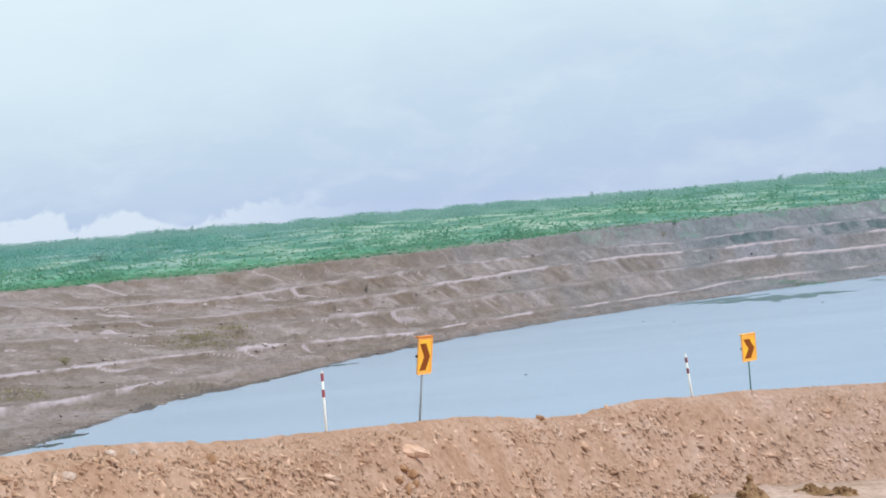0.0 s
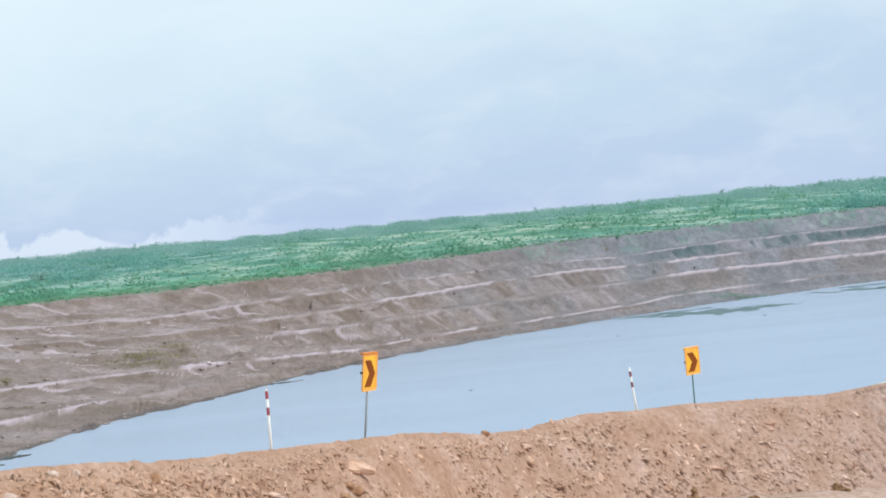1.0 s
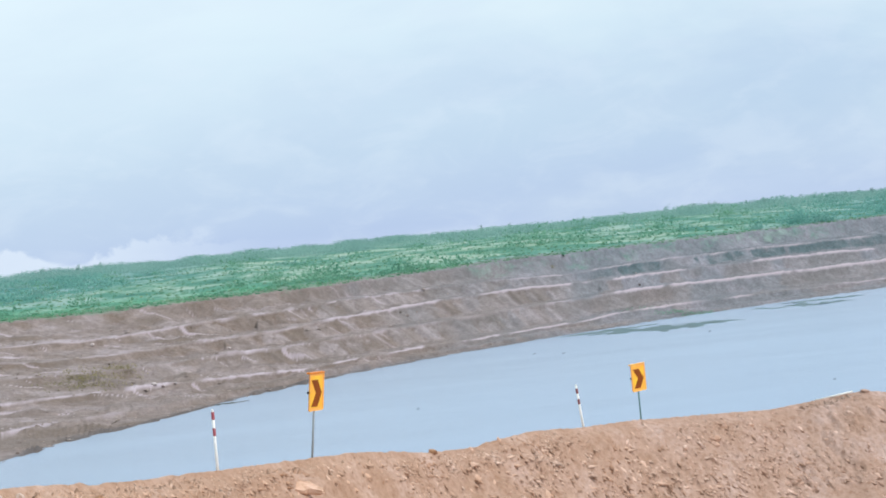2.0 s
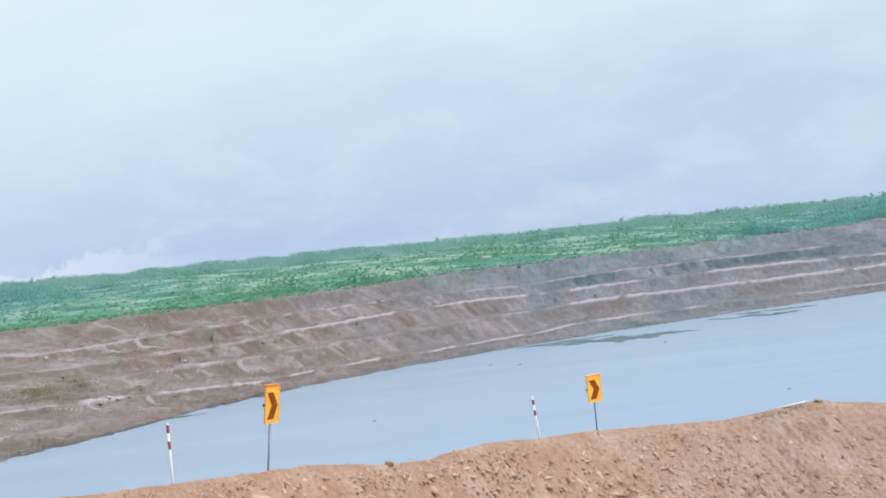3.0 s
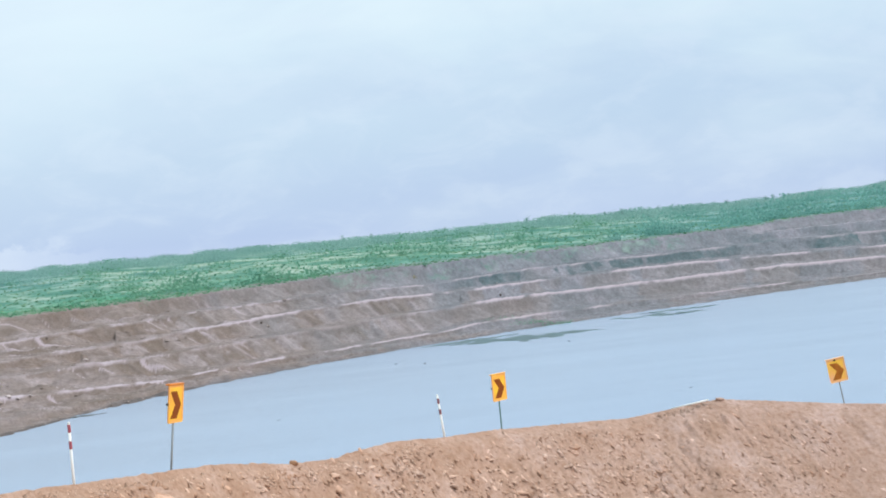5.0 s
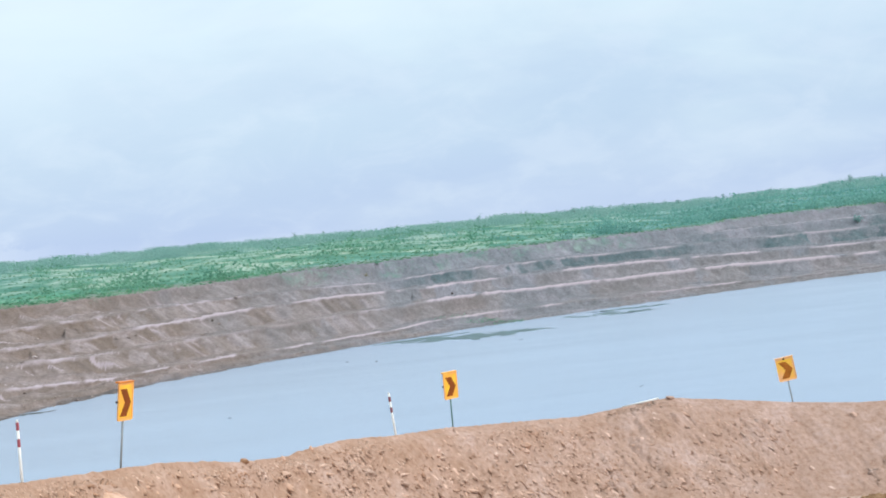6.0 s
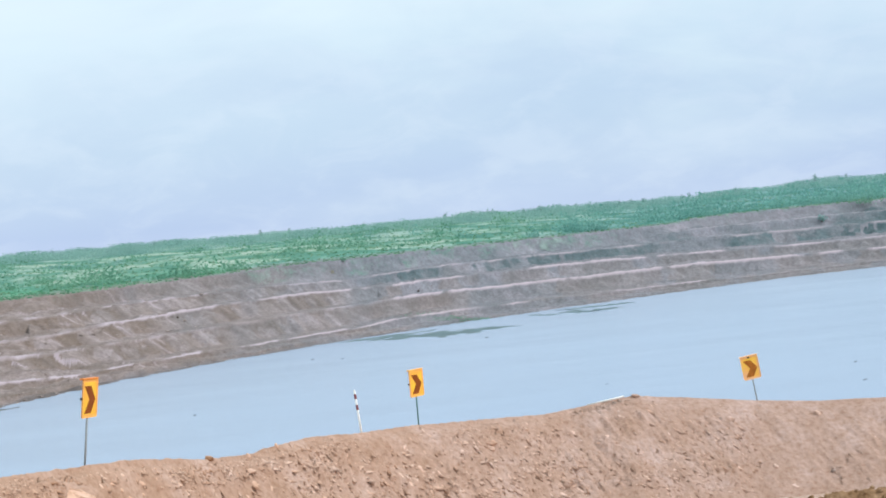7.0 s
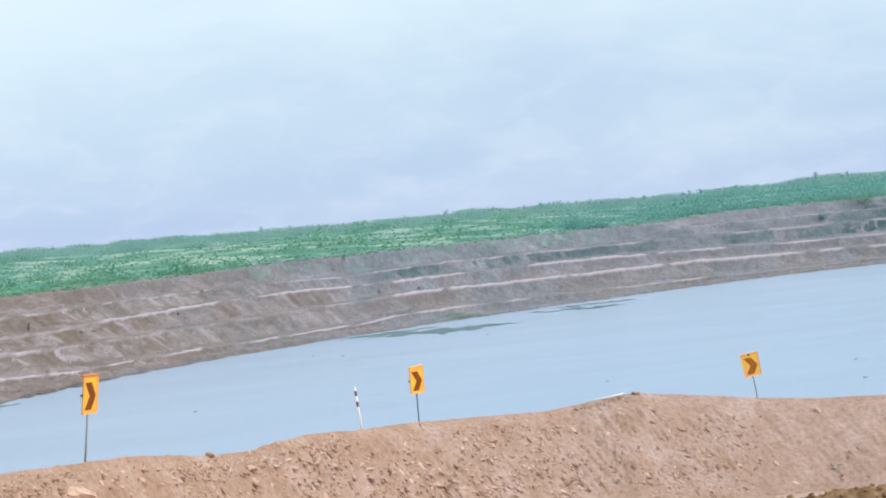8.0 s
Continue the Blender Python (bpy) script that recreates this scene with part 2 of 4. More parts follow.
# ---- mesh helpers ----
def grid_mesh(name, xyz, material_list, index=None, close=False, cap=False):
    """One sheet from an array of rows x columns x 3."""
    rows, cols = xyz.shape[:2]
    me = bpy.data.meshes.new(name)
    i, j = np.meshgrid(np.arange(rows - 1), np.arange(cols if close else cols - 1), indexing="ij")
    i, j = i.ravel(), j.ravel()
    k = (j + 1) % cols
    quads = np.stack([i * cols + j, i * cols + k, (i + 1) * cols + k, (i + 1) * cols + j], 1)
    me.vertices.add(rows * cols)
    me.vertices.foreach_set("co", xyz.reshape(-1).astype(np.float32))
    corners, starts = quads.ravel(), np.arange(0, quads.size, 4)
    if cap:      # closes the innermost ring
        corners, starts, i = np.concatenate([corners, np.arange(cols)]), np.append(starts, quads.size), np.append(i, 0)
    me.loops.add(len(corners))
    me.loops.foreach_set("vertex_index", corners.astype(np.int32))
    me.polygons.add(len(starts))
    me.polygons.foreach_set("loop_start", starts.astype(np.int32))
    for mat in material_list:
        me.materials.append(mat)
    if index is not None:
        me.polygons.foreach_set("material_index", index[i].astype(np.int32))
    me.polygons.foreach_set("use_smooth", np.ones(len(starts), bool))
    me.update(calc_edges=True)
    me.validate()
    return me


def soup(name, verts, tris, mat, smooth=False):
    me = bpy.data.meshes.new(name)
    me.from_pydata(verts.reshape(-1, 3).tolist(), [], tris.tolist())
    me.materials.append(mat)
    if smooth:
        me.polygons.foreach_set("use_smooth", np.ones(len(me.polygons), bool))
    return me


def part(name, bm, mat, parent=None, label="", smooth=False):
    """A bmesh as one mesh object, under a thing or a part."""
    me = bpy.data.meshes.new(name)
    if smooth:
        for f in bm.faces:
            f.smooth = True
    bm.normal_update()
    bm.to_mesh(me)
    bm.free()
    me.materials.append(mat)
    ob = new(name, me)
    ob.parent = parent
    if label:
        tagged(ob, label=label)
    return ob


def polar(az, r, z):
    a = np.radians(az)
    return np.stack([r * np.sin(a), r * np.cos(a), z + 0 * r], -1)


# ---- plan: lines as functions of the bearing from the viewpoint (degrees, clockwise from ahead) ----
CREST_AZ = [-40, -24, -16, -13, -10, -9, -2, 0.2, 2.8, 4.4, 5.5, 6.4, 8.5, 10.5, 15, 16.8, 18.2, 19.8, 22.5, 24.7, 27, 45]
CREST_EL = [7.0, 6.8, 6.64, 6.64, 6.88, 7.09, 7.11, 7.08, 7.33, 7.33, 7.08, 6.90, 6.92, 6.84, 6.84, 6.62, 6.43, 6.62, 6.90, 7.05, 7.07, 7.2]


def crest_far(az):
    return np.interp(az, [-60, -30, -16, -9, -4.7, -1, 4, 10.5, 16, 22.5, 30, 60], [14, 17, 20.5, 23.8, 26.6, 29.8, 35.4, 41.7, 45, 47.2, 48.5, 50])


def crest_z(az):
    return EYE - crest_far(az) * np.tan(np.radians(np.interp(az, CREST_AZ, CREST_EL)))


def road_z(az):
    """The haul road runs downhill to the right."""
    return np.interp(az, [-60, -16, 0, 15, 22, 45], [16.2, 15.6, 14.1, 12.6, 12.0, 11.6])


def shore_far(az):
    return EYE / np.tan(np.radians(np.interp(az, [-90, -40, -20, -15, -13, -10, -7, -4, 0, 4.2, 8.2, 12, 16, 20, 24, 27.3, 40, 60, 90],
                                             [9.5, 8.6, 7.4, 6.67, 6.14, 5.57, 5.23, 4.77, 4.30, 3.94, 3.65, 3.41, 3.18, 2.96, 2.75, 2.63, 2.3, 2.3, 3.0])))


def edge_far(az):
    return np.interp(az, [-90, -40, -15, 0, 8, 15, 24, 40, 60, 90], [230, 255, 281, 329, 375, 443, 526, 610, 620, 560])


LINES = [  # elevation angles below the eye of the bench lines, from the low one up to the grass edge
    ([-40, -16, -14, -11, -7, 0, 8, 27], [6.2, 5.23, 5.15, 4.90, 4.72, 4.08, 3.45, 2.60]),
    ([-40, -15, -9, -5, -1, 1, 3, 5, 9, 10, 14, 20, 24, 27], [4.2, 4.06, 3.96, 3.96, 3.93, 3.75, 3.58, 3.48, 3.20, 3.05, 2.86, 2.67, 2.57, 2.40]),
    ([-40, -15, -11, -8, -5.5, -1, 1.2, 4.3, 8.3, 11, 15, 20, 27], [2.8, 2.9, 3.16, 3.24, 3.2, 3.03, 2.92, 2.69, 2.41, 2.25, 2.17, 2.03, 1.95]),
    ([-40, -14, -10, -3.5, -0.6, 3.3, 6.7, 10, 13, 17, 20, 24.5, 30], [2.4, 2.5, 2.72, 2.58, 2.33, 2.0, 1.82, 1.82, 1.71, 1.60, 1.63, 1.62, 1.5]),
    ([-40, -15.6, -13, -9, -4.6, -1.8, 0, 2.7, 5.4, 8.4, 10.2, 14, 20, 27], [1.6, 1.65, 2.0, 2.13, 1.93, 1.77, 1.67, 1.55, 1.47, 1.48, 1.36, 1.24, 1.15, 1.05]),
    ([-40, -15, -8, 0, 4.4, 7, 12.4, 16.3, 20.3, 20.8, 22.3, 27.5, 40], [1.22, 1.20, 1.21, 1.06, 0.88, 0.78, 0.71, 0.61, 0.53, 0.44, 0.37, 0.31, 0.31]),
]
# where along the bank the pale tread of each bench lies open
OPEN = [
    ([-40, -16, -13, -10, -6, 27], [1, 1, 0.8, 0.3, 0, 0]),
    ([-40, -16, -4, -3, 10, 12, 16, 19, 22, 24], [1, 1, 0.6, 1, 1, 0.5, 0.4, 0.6, 0.3, 0.1]),
    ([-40, -16, -6, -5, 1, 4, 9, 11, 27], [0.1, 0.1, 0.15, 0.4, 0.4, 0.1, 0.3, 1, 1]),
    ([-40, -15, -4, -3, 0, 3, 6, 7, 24, 25, 27], [0.2, 0.2, 0.2, 0.5, 0.4, 0.6, 0.5, 1, 1, 0.5, 0.3]),
    ([-40, -16, -15, -12, -9.5, -9, 3, 5, 8, 10, 12, 27], [1, 1, 0.3, 0.4, 0.4, 1, 1, 0.3, 0.6, 0.3, 0.4, 0.4]),
]


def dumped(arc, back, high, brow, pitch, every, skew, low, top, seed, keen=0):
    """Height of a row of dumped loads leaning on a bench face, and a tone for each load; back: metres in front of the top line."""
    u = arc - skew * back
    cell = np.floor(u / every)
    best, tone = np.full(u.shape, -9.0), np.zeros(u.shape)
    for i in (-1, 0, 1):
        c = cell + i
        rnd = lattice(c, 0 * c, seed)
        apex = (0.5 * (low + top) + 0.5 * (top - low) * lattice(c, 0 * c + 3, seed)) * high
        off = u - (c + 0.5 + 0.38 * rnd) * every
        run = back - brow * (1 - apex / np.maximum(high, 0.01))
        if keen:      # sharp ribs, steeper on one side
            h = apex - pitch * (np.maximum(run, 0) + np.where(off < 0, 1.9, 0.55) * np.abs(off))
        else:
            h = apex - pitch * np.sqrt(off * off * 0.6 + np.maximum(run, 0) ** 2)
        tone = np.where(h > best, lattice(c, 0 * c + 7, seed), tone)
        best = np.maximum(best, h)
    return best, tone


def make_ground():
    fine = np.arange(-19.0, 31.0, 0.045)
    az = np.concatenate([np.linspace(-180, -60, 24, endpoint=False), np.linspace(-60, -19, 40, endpoint=False), fine, np.linspace(31, 60, 30, endpoint=False), np.linspace(60, 180, 24, endpoint=False)])
    ahead = step(-110, -60, az) * (1 - step(70, 120, az))
    dc, rz, ds, dt = crest_far(az), road_z(az), shore_far(az), edge_far(az)
    rad, hei, tread, wet, veg, slate_haze, load_shades, lush, mat = [], [], [], [], [], [], [], [], []

    def row(r, z, t=0.0, w=0.0, v=0.0, s=0.0, m=1, load_shade=0.5, f=0.0):
        rad.append(r + 0 * az), hei.append(z + 0 * az), tread.append(t + 0 * az), wet.append(w + 0 * az), veg.append(v + 0 * az), slate_haze.append(s + 0 * az), load_shades.append(load_shade + 0 * az), lush.append(f + 0 * az), mat.append(m)

    # bank on which the camera stands, then the haul road
    base = EYE - 1.62
    foot = dc - 3.2
    for r in (0.02, 1.2, 2.5, 4.0, 5.0):
        row(r, base + 0.02 * max(0.0, r - 2.0) * vnoise(az / 9, r), m=0)
    for q in (0.25, 0.5, 0.75, 1.0):
        r = 5.0 + q * 5.0
        row(r, base + (rz - base) * ahead * q + 0.12 * vnoise(az / 3, r, 5), m=0)
    for q in np.linspace(0.06, 1, 26):
        r = 10.0 + (foot - 10.0) * q
        row(r, base + (rz - base) * ahead + 0.05 * vnoise(az / 1.2, r * 1.3, 6) + 0.03 * vnoise(az / 0.4, r * 3, 7), m=0)
    # under the berm, then the near pit wall and the lake bed
    for q in np.linspace(0.1, 1, 6):
        row(foot + q * 6.0, base + (rz - base - 0.25 - 1.4 * q) * ahead, m=0)
    for q in np.linspace(0.1, 0.95, 10):
        r = foot + 6 + (ds - foot - 6) * q
        row(r, base + (np.maximum(rz - 1.6 - (r - foot - 6) * 0.55, -3.0) - base) * ahead)
    # terraced far bank
    wob = 0.015 * fbm(az / 1.7, 3.3, 40, 3)
    ends = [(ds, 0 * az)]
    e0 = np.degrees(np.arctan2(EYE, ds))
    e1 = np.interp(az, *LINES[-1])
    for k, (a, e) in enumerate(LINES):
        el = np.interp(az, a, e) + (wob * (1 + 0.3 * k) if k < 5 else 0.4 * wob) + 0.010 * fbm(az / 0.5, k * 7.7, 60 + k, 3)
        el = np.minimum(el, e0 - 0.10 * (k + 1))
        u = np.clip((e0 - el) / (e0 - e1), 0.01, 1)
        d = ds + (dt - ds) * u
        ends.append((d, EYE - d * np.tan(np.radians(el))))
    for k in range(6):
        (d0, z0), (d1, z1) = ends[k], ends[k + 1]
        wide, high = np.maximum(d1 - d0, 0.3), z1 - z0
        show = np.clip(np.interp(az, *OPEN[k - 1]) * (1.05 + 1.7 * fbm(az / 0.8, k * 5.0, 90 + k, 4)), 0, 1) if k else 0 * az
        pitch = np.maximum(0.62, 1.05 * high / wide)                      # slope of the dumped loads
        brow = np.minimum(high / 1.5, 0.45 * wide)                        # width of the cut face above them
        broad, ribs = dict(every=8.5, skew=0.30, low=0.25, top=1.0, seed=500 + k), dict(every=2.5, skew=0.62, low=0.65, top=1.15, seed=540 + k, keen=1)
        ribbed = step(-5.5, -2, az + 2 * vnoise(az / 1.1, k * 3.0, 77)) * (1 - step(7, 10, az + 2 * vnoise(az / 0.9, k * 5.0, 78))) * (k in (2, 3, 4))
        worn = 1 - 0.6 * (1 - step(-9, -4, az))                           # the older loads are rounded off
        for q in np.concatenate([np.linspace(0, 0.35, 6, endpoint=False), np.linspace(0.35, 1, (10, 34, 36, 36, 34, 34)[k], endpoint=False)]):
            d = d0 + wide * q
            back, arc = d1 - d, az * d0 / 57.3
            ledge = 0.05 * high * q
            cut = high * (1 - back / np.maximum(brow, 0.05)) - 0.32 * np.abs(fbm(arc / 1.3, 0.7, 560 + k, 3)) * np.minimum(1, high)
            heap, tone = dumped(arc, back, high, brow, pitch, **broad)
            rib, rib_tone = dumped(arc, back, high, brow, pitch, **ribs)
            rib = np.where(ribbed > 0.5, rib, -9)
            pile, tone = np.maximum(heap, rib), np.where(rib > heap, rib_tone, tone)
            if k == 5:    # a second, lower step where the bank is highest
                cut = np.maximum(cut, step(18.5, 20, az) * np.minimum(0.46, 0.46 - (0.42 * wide - (d - d0)) / np.maximum(brow, 0.05)) * high)
            rise = np.maximum(np.maximum(ledge, cut), pile)
            smooth = high * (0.05 * q + 0.95 * q ** 2.2)
            rise = rise * worn + smooth * (1 - worn)
            lump = 0.13 * fbm(arc / 1.9, d / 2.2, 130 + k, 4, 0.6) + 0.85 * np.maximum(0, fbm(arc / 6.0, d / 2.3, 140 + k, 4) - 0.12) * (1 - 0.75 * step(-3, 5, az)) + (0.42 * np.abs(vnoise(arc / 1.9, d / 0.9, 145 + k)) - 0.14) * step(6, 11, az) * (k >= 1)
            z = z0 + np.clip(rise, 0, np.maximum(high, 0.02)) + lump * (min(1, 0.3 + 2 * q) * (1 - 0.6 * step(0.9, 1.0, q + 0 * az)) if k else 0.9)
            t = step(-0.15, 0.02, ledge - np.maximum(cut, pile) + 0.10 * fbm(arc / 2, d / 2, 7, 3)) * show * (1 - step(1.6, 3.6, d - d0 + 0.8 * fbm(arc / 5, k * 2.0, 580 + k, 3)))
            w = 1 - step(0.5, 5.0, d - ds + 2.0 * fbm(arc / 4, d / 5, 640, 3))
            patchy = 0.6 * vnoise(np.floor(arc / 4.5 + 0.6 * vnoise(arc / 3, d / 2, 151)) * 3.7, 5.5 * k, 152) + fbm(arc / 14, d / 40 + k, 150, 3)
            face = step(0.0, 0.25, np.maximum(cut, pile) - ledge)
            # Darkest on steep faces: dark rock with shade put into the colour
            if k == 4:
                s = 0.34 * step(-3, 9, az + 2 * patchy) * (1 - step(8, 11, az)) + step(8, 11, az) * (0.40 + 0.60 * face * step(-0.85, -0.45, patchy) * (1 - 0.7 * step(18.5, 20, az) * (1 - step(21.5, 22.5, az))))
            elif k == 5:
                s = step(-4, 10, az + 2 * patchy) * (0.46 + 0.16 * step(0.15, 0.45, patchy) + 0.3 * step(25.2, 26.0, az))
            else:
                s = step(-2, 14, az + 2 * patchy) * (0.44 if k == 3 else 0.38) * (0.7 + 0.3 * step(-0.2, 0.3, patchy))
            # Cut faces go darker than the loads: shade put into the tone
            load_shade = 0.5 + 0.30 * (k >= 3) * (1 - step(-14.5, -11, az)) + face * np.where(cut >= pile, -0.26 + 0.12 * tone, -0.04 + np.where(rib > heap, 0.40, 0.24) * tone) * (0.45 + 0.55 * worn) + 0.30 * (1 - step(-4, 4, az)) * fbm(arc / 7, d / 3.2, 590 + k, 5, 0.6)
            t = np.maximum(t, 0.8 * (k > 0) * (1 - step(-3, 6, az)) * step(0.80, 0.92, fbm(arc / 7.5, d / 0.9, 600 + k, 3)))
            if k == 5:
                t = np.maximum(t, step(19.6, 20.3, az) * (0.55 * step(0.43, 0.48, q) * (1 - step(0.6, 0.7, q)) + 0.2 * step(0.90, 0.94, q)))
                s = s + 0.18 * step(19.6, 20.3, az) * (1 - step(0.38, 0.42, q)) * step(-0.3, 0.1, patchy)
            row(d, z, t * (0.7 if k == 5 else 1), w, np.maximum(0.24 * step(0.8, 1.0, q), 0.44 * step(0.30, 1.0, q) * step(1, 6, az) * (1 - step(17, 20, az))) * (k == 5), s, 1, load_shade, (k == 5) * (1 - step(0, 7, az)))
    # grass plateau rising gently to a wooded skyline, then on to the horizon
    zt = ends[-1][1]
    for q in np.linspace(0, 1, 80) ** 1.5:
        d = dt + (920 - dt) * q
        top = EYE + 4.2 + 0.5 * step(-7, -3, az) + 0.9 * fbm(az / 6, 1.5, 200, 2) + 2.4 * step(18, 27, az)
        z = zt + (top - zt) * q ** 0.92 + (0.5 * fbm(az * d / 57.3 / 40, d / 60, 210, 4) + 0.16 * fbm(az * d / 57.3 / 5, d / 12, 220, 3)) * min(1, q * 12)
        # Haze tint grows over the right-hand hill and the far left field
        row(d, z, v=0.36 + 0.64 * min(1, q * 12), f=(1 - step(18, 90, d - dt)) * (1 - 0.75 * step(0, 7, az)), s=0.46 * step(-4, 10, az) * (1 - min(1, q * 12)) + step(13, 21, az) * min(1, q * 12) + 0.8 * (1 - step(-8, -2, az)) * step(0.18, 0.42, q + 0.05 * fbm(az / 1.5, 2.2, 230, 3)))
    for r in (1000, 1200, 1500, 2000, 2800, 4200):
        row(r, EYE - (r - 920) * 0.008, v=1.0)
    rad, hei = np.array(rad), np.array(hei)
    rad = np.maximum.accumulate(rad, 0)
    xyz = polar(az[None, :], rad, hei)
    me = grid_mesh("ground", xyz, [ROAD, LAND], np.array(mat)[:-1], close=True, cap=True)
    for name, values in (("tread", tread), ("wet", wet), ("veg", veg), ("slate_haze", slate_haze), ("load_shade", load_shades), ("fresh", lush)):
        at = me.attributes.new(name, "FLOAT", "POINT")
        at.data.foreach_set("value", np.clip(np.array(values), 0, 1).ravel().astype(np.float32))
    ob = new("ground", me)
    return tagged(ob, "terraced grey brown pit bank below a green grassy plateau", "ground", kind="structure"), az, rad, hei


GROUND, G_AZ, G_RAD, G_Z = make_ground()


def ground_at(az, r):
    """Height of the ground sheet at a bearing and distance."""
    j = int(np.argmin(np.abs(G_AZ - az)))
    return float(np.interp(r, G_RAD[:, j], G_Z[:, j]))


def make_water():
    az = np.linspace(-75, 80, 300)
    q = np.linspace(0, 1, 40)[:, None]
    near, far = crest_far(az) + 22, shore_far(az) + 1.5
    r = near + (far - near) * q
    ob = new("water", grid_mesh("water", polar(az[None, :], r, 0.0 * r), [WATER]))
    return tagged(ob, "pale blue calm water filling the pit", "water", kind="structure")


make_water()


# ---- berm along the road ----
def berm_surface(az, d):
    """Point of the berm: d metres behind (+) or in front (-) of the crest line, seen from the road."""
    dc, zc, zr = crest_far(az), crest_z(az), road_z(az)
    arc = az * dc / 57.3
    face = np.where(d < 0, np.maximum(zc + d * 0.72, zr - 0.35), zc - d * 0.62)
    face = face - 0.16 * np.exp(-(d / 0.35) ** 2) + np.minimum(0.20 - 0.04 * step(2, 9, az), 0.0067 * dc)
    away = 0.10 + 0.90 * step(0.1, 1.0, np.abs(d))
    slant = arc + 0.7 * d
    rough = (0.07 * fbm(slant / 0.8, d / 1.3, 300, 4, 0.6) + 0.06 * fbm(arc / 3.4, d / 2.6, 340, 2)) * away
    rough = rough + (0.10 * np.abs(fbm(slant / 0.19, d / 0.50, 320, 3)) + 0.10 * np.maximum(0, fbm(slant / 0.30, d / 0.42, 360, 3) - 0.1)) * (0.12 + 0.88 * away) * (1 - 0.35 * step(8, 16, az) - 0.5 * step(19, 24, az)) - 0.04
    fade = step(-3.7, -2.6, d)
    return dc + d, face + rough * (0.35 + 0.65 * fade)


def make_berm():
    az = np.concatenate([np.linspace(-40, -19, 120, endpoint=False), np.arange(-19, 30.5, 0.04), np.linspace(30.5, 50, 120)])
    d = np.concatenate([np.linspace(-4.2, -3.0, 14, endpoint=False), np.linspace(-3.0, 0.5, 100, endpoint=False), np.linspace(0.5, 5.0, 14)])
    r, z = berm_surface(az[None, :], d[:, None])
    ob = new("berm", grid_mesh("berm", polar(az[None, :], r, z), [BERM]))
    return tagged(ob, "long tan berm of loose spoil along the haul road", "earth berm", kind="structure")


BERM_OB = make_berm()


def on_berm(az, d):
    r, z = berm_surface(np.array([float(az)]), np.array([float(d)]))
    a = radians(az)
    return Vector((r[0] * math.sin(a), r[0] * math.cos(a), z[0]))


def ground_hit(az, el):
    """Distance and height at which a sight line of that elevation meets the ground sheet beyond the near pit wall."""
    j = int(np.argmin(np.abs(G_AZ - az)))
    r, z = G_RAD[:, j], G_Z[:, j]
    ok = np.where((r > shore_far(az) - 1) & (np.degrees(np.arctan2(z - EYE, r)) >= el))[0]
    k = ok[0] if len(ok) else len(r) - 8
    return float(r[k]), float(z[k])


def place(az, r, z):
    return Vector((r * math.sin(radians(az)), r * math.cos(radians(az)), z))


# ---- foliage ----
def leaf_material(name, dark, mid, pale):
    m, nt, bsdf = material(name)
    g = nt.nodes.new("ShaderNodeNewGeometry")
    a = ramp(nt, g.outputs["Random Per Island"], [(0.0, dark), (0.55, mid), (1.0, pale)])
    b = ramp(nt, tex(nt, 0.05, 3, 0.5), [(0.3, (0.75, 0.85, 0.85)), (0.7, (1.15, 1.1, 1.05))])
    nt.links.new(mixc(nt, 1.0, a, b, "MULTIPLY"), bsdf.inputs["Base Color"])
    bsdf.inputs["Roughness"].default_value = 0.8
    bsdf.inputs["Specular IOR Level"].default_value = 0.1
    thin = nt.nodes.new("ShaderNodeBsdfTranslucent")
    nt.links.new(bsdf.inputs["Base Color"].links[0].from_socket, thin.inputs["Color"])
    both = nt.nodes.new("ShaderNodeMixShader")
    both.inputs[0].default_value = 0.5
    nt.links.new(bsdf.outputs[0], both.inputs[1])
    nt.links.new(thin.outputs[0], both.inputs[2])
    nt.links.new(both.outputs[0], nt.nodes["Material Output"].inputs["Surface"])
    return m


LEAF = leaf_material("scrub_leaves", (0.155, 0.325, 0.235), (0.185, 0.375, 0.270), (0.220, 0.420, 0.305))
# Teal shift imitates bluish haze over the hill and back field
LEAF_TEAL_HAZE = leaf_material("hazed_thicket_leaves", (0.180, 0.375, 0.335), (0.212, 0.425, 0.375), (0.250, 0.470, 0.415))
# Distance haze is put into these paler, bluer leaf colours
LEAF_HAZED = leaf_material("hazed_distant_leaves", (0.275, 0.430, 0.405), (0.300, 0.470, 0.435), (0.330, 0.510, 0.465))
GRASS = leaf_material("rough_grass", (0.120, 0.270, 0.165), (0.190, 0.345, 0.220), (0.310, 0.420, 0.300))
FRESH = leaf_material("fresh_grass", (0.085, 0.300, 0.165), (0.120, 0.365, 0.205), (0.175, 0.415, 0.255))
DRY = leaf_material("olive_weeds", (0.25, 0.225, 0.12), (0.31, 0.275, 0.155), (0.37, 0.325, 0.20))
BARK = plain("grey_bark", (0.16, 0.14, 0.12), 0.9, 0, 0.3, 6)


def quads_mesh(name, corners, mat):
    """Loose quads, an array of n x 4 x 3."""
    n = len(corners)
    me = bpy.data.meshes.new(name)
    me.vertices.add(4 * n)
    me.vertices.foreach_set("co", corners.reshape(-1).astype(np.float32))
    me.loops.add(4 * n)
    me.loops.foreach_set("vertex_index", np.arange(4 * n, dtype=np.int32))
    me.polygons.add(n)
    me.polygons.foreach_set("loop_start", np.arange(0, 4 * n, 4, dtype=np.int32))
    me.materials.append(mat)
    me.update(calc_edges=True)
    return me


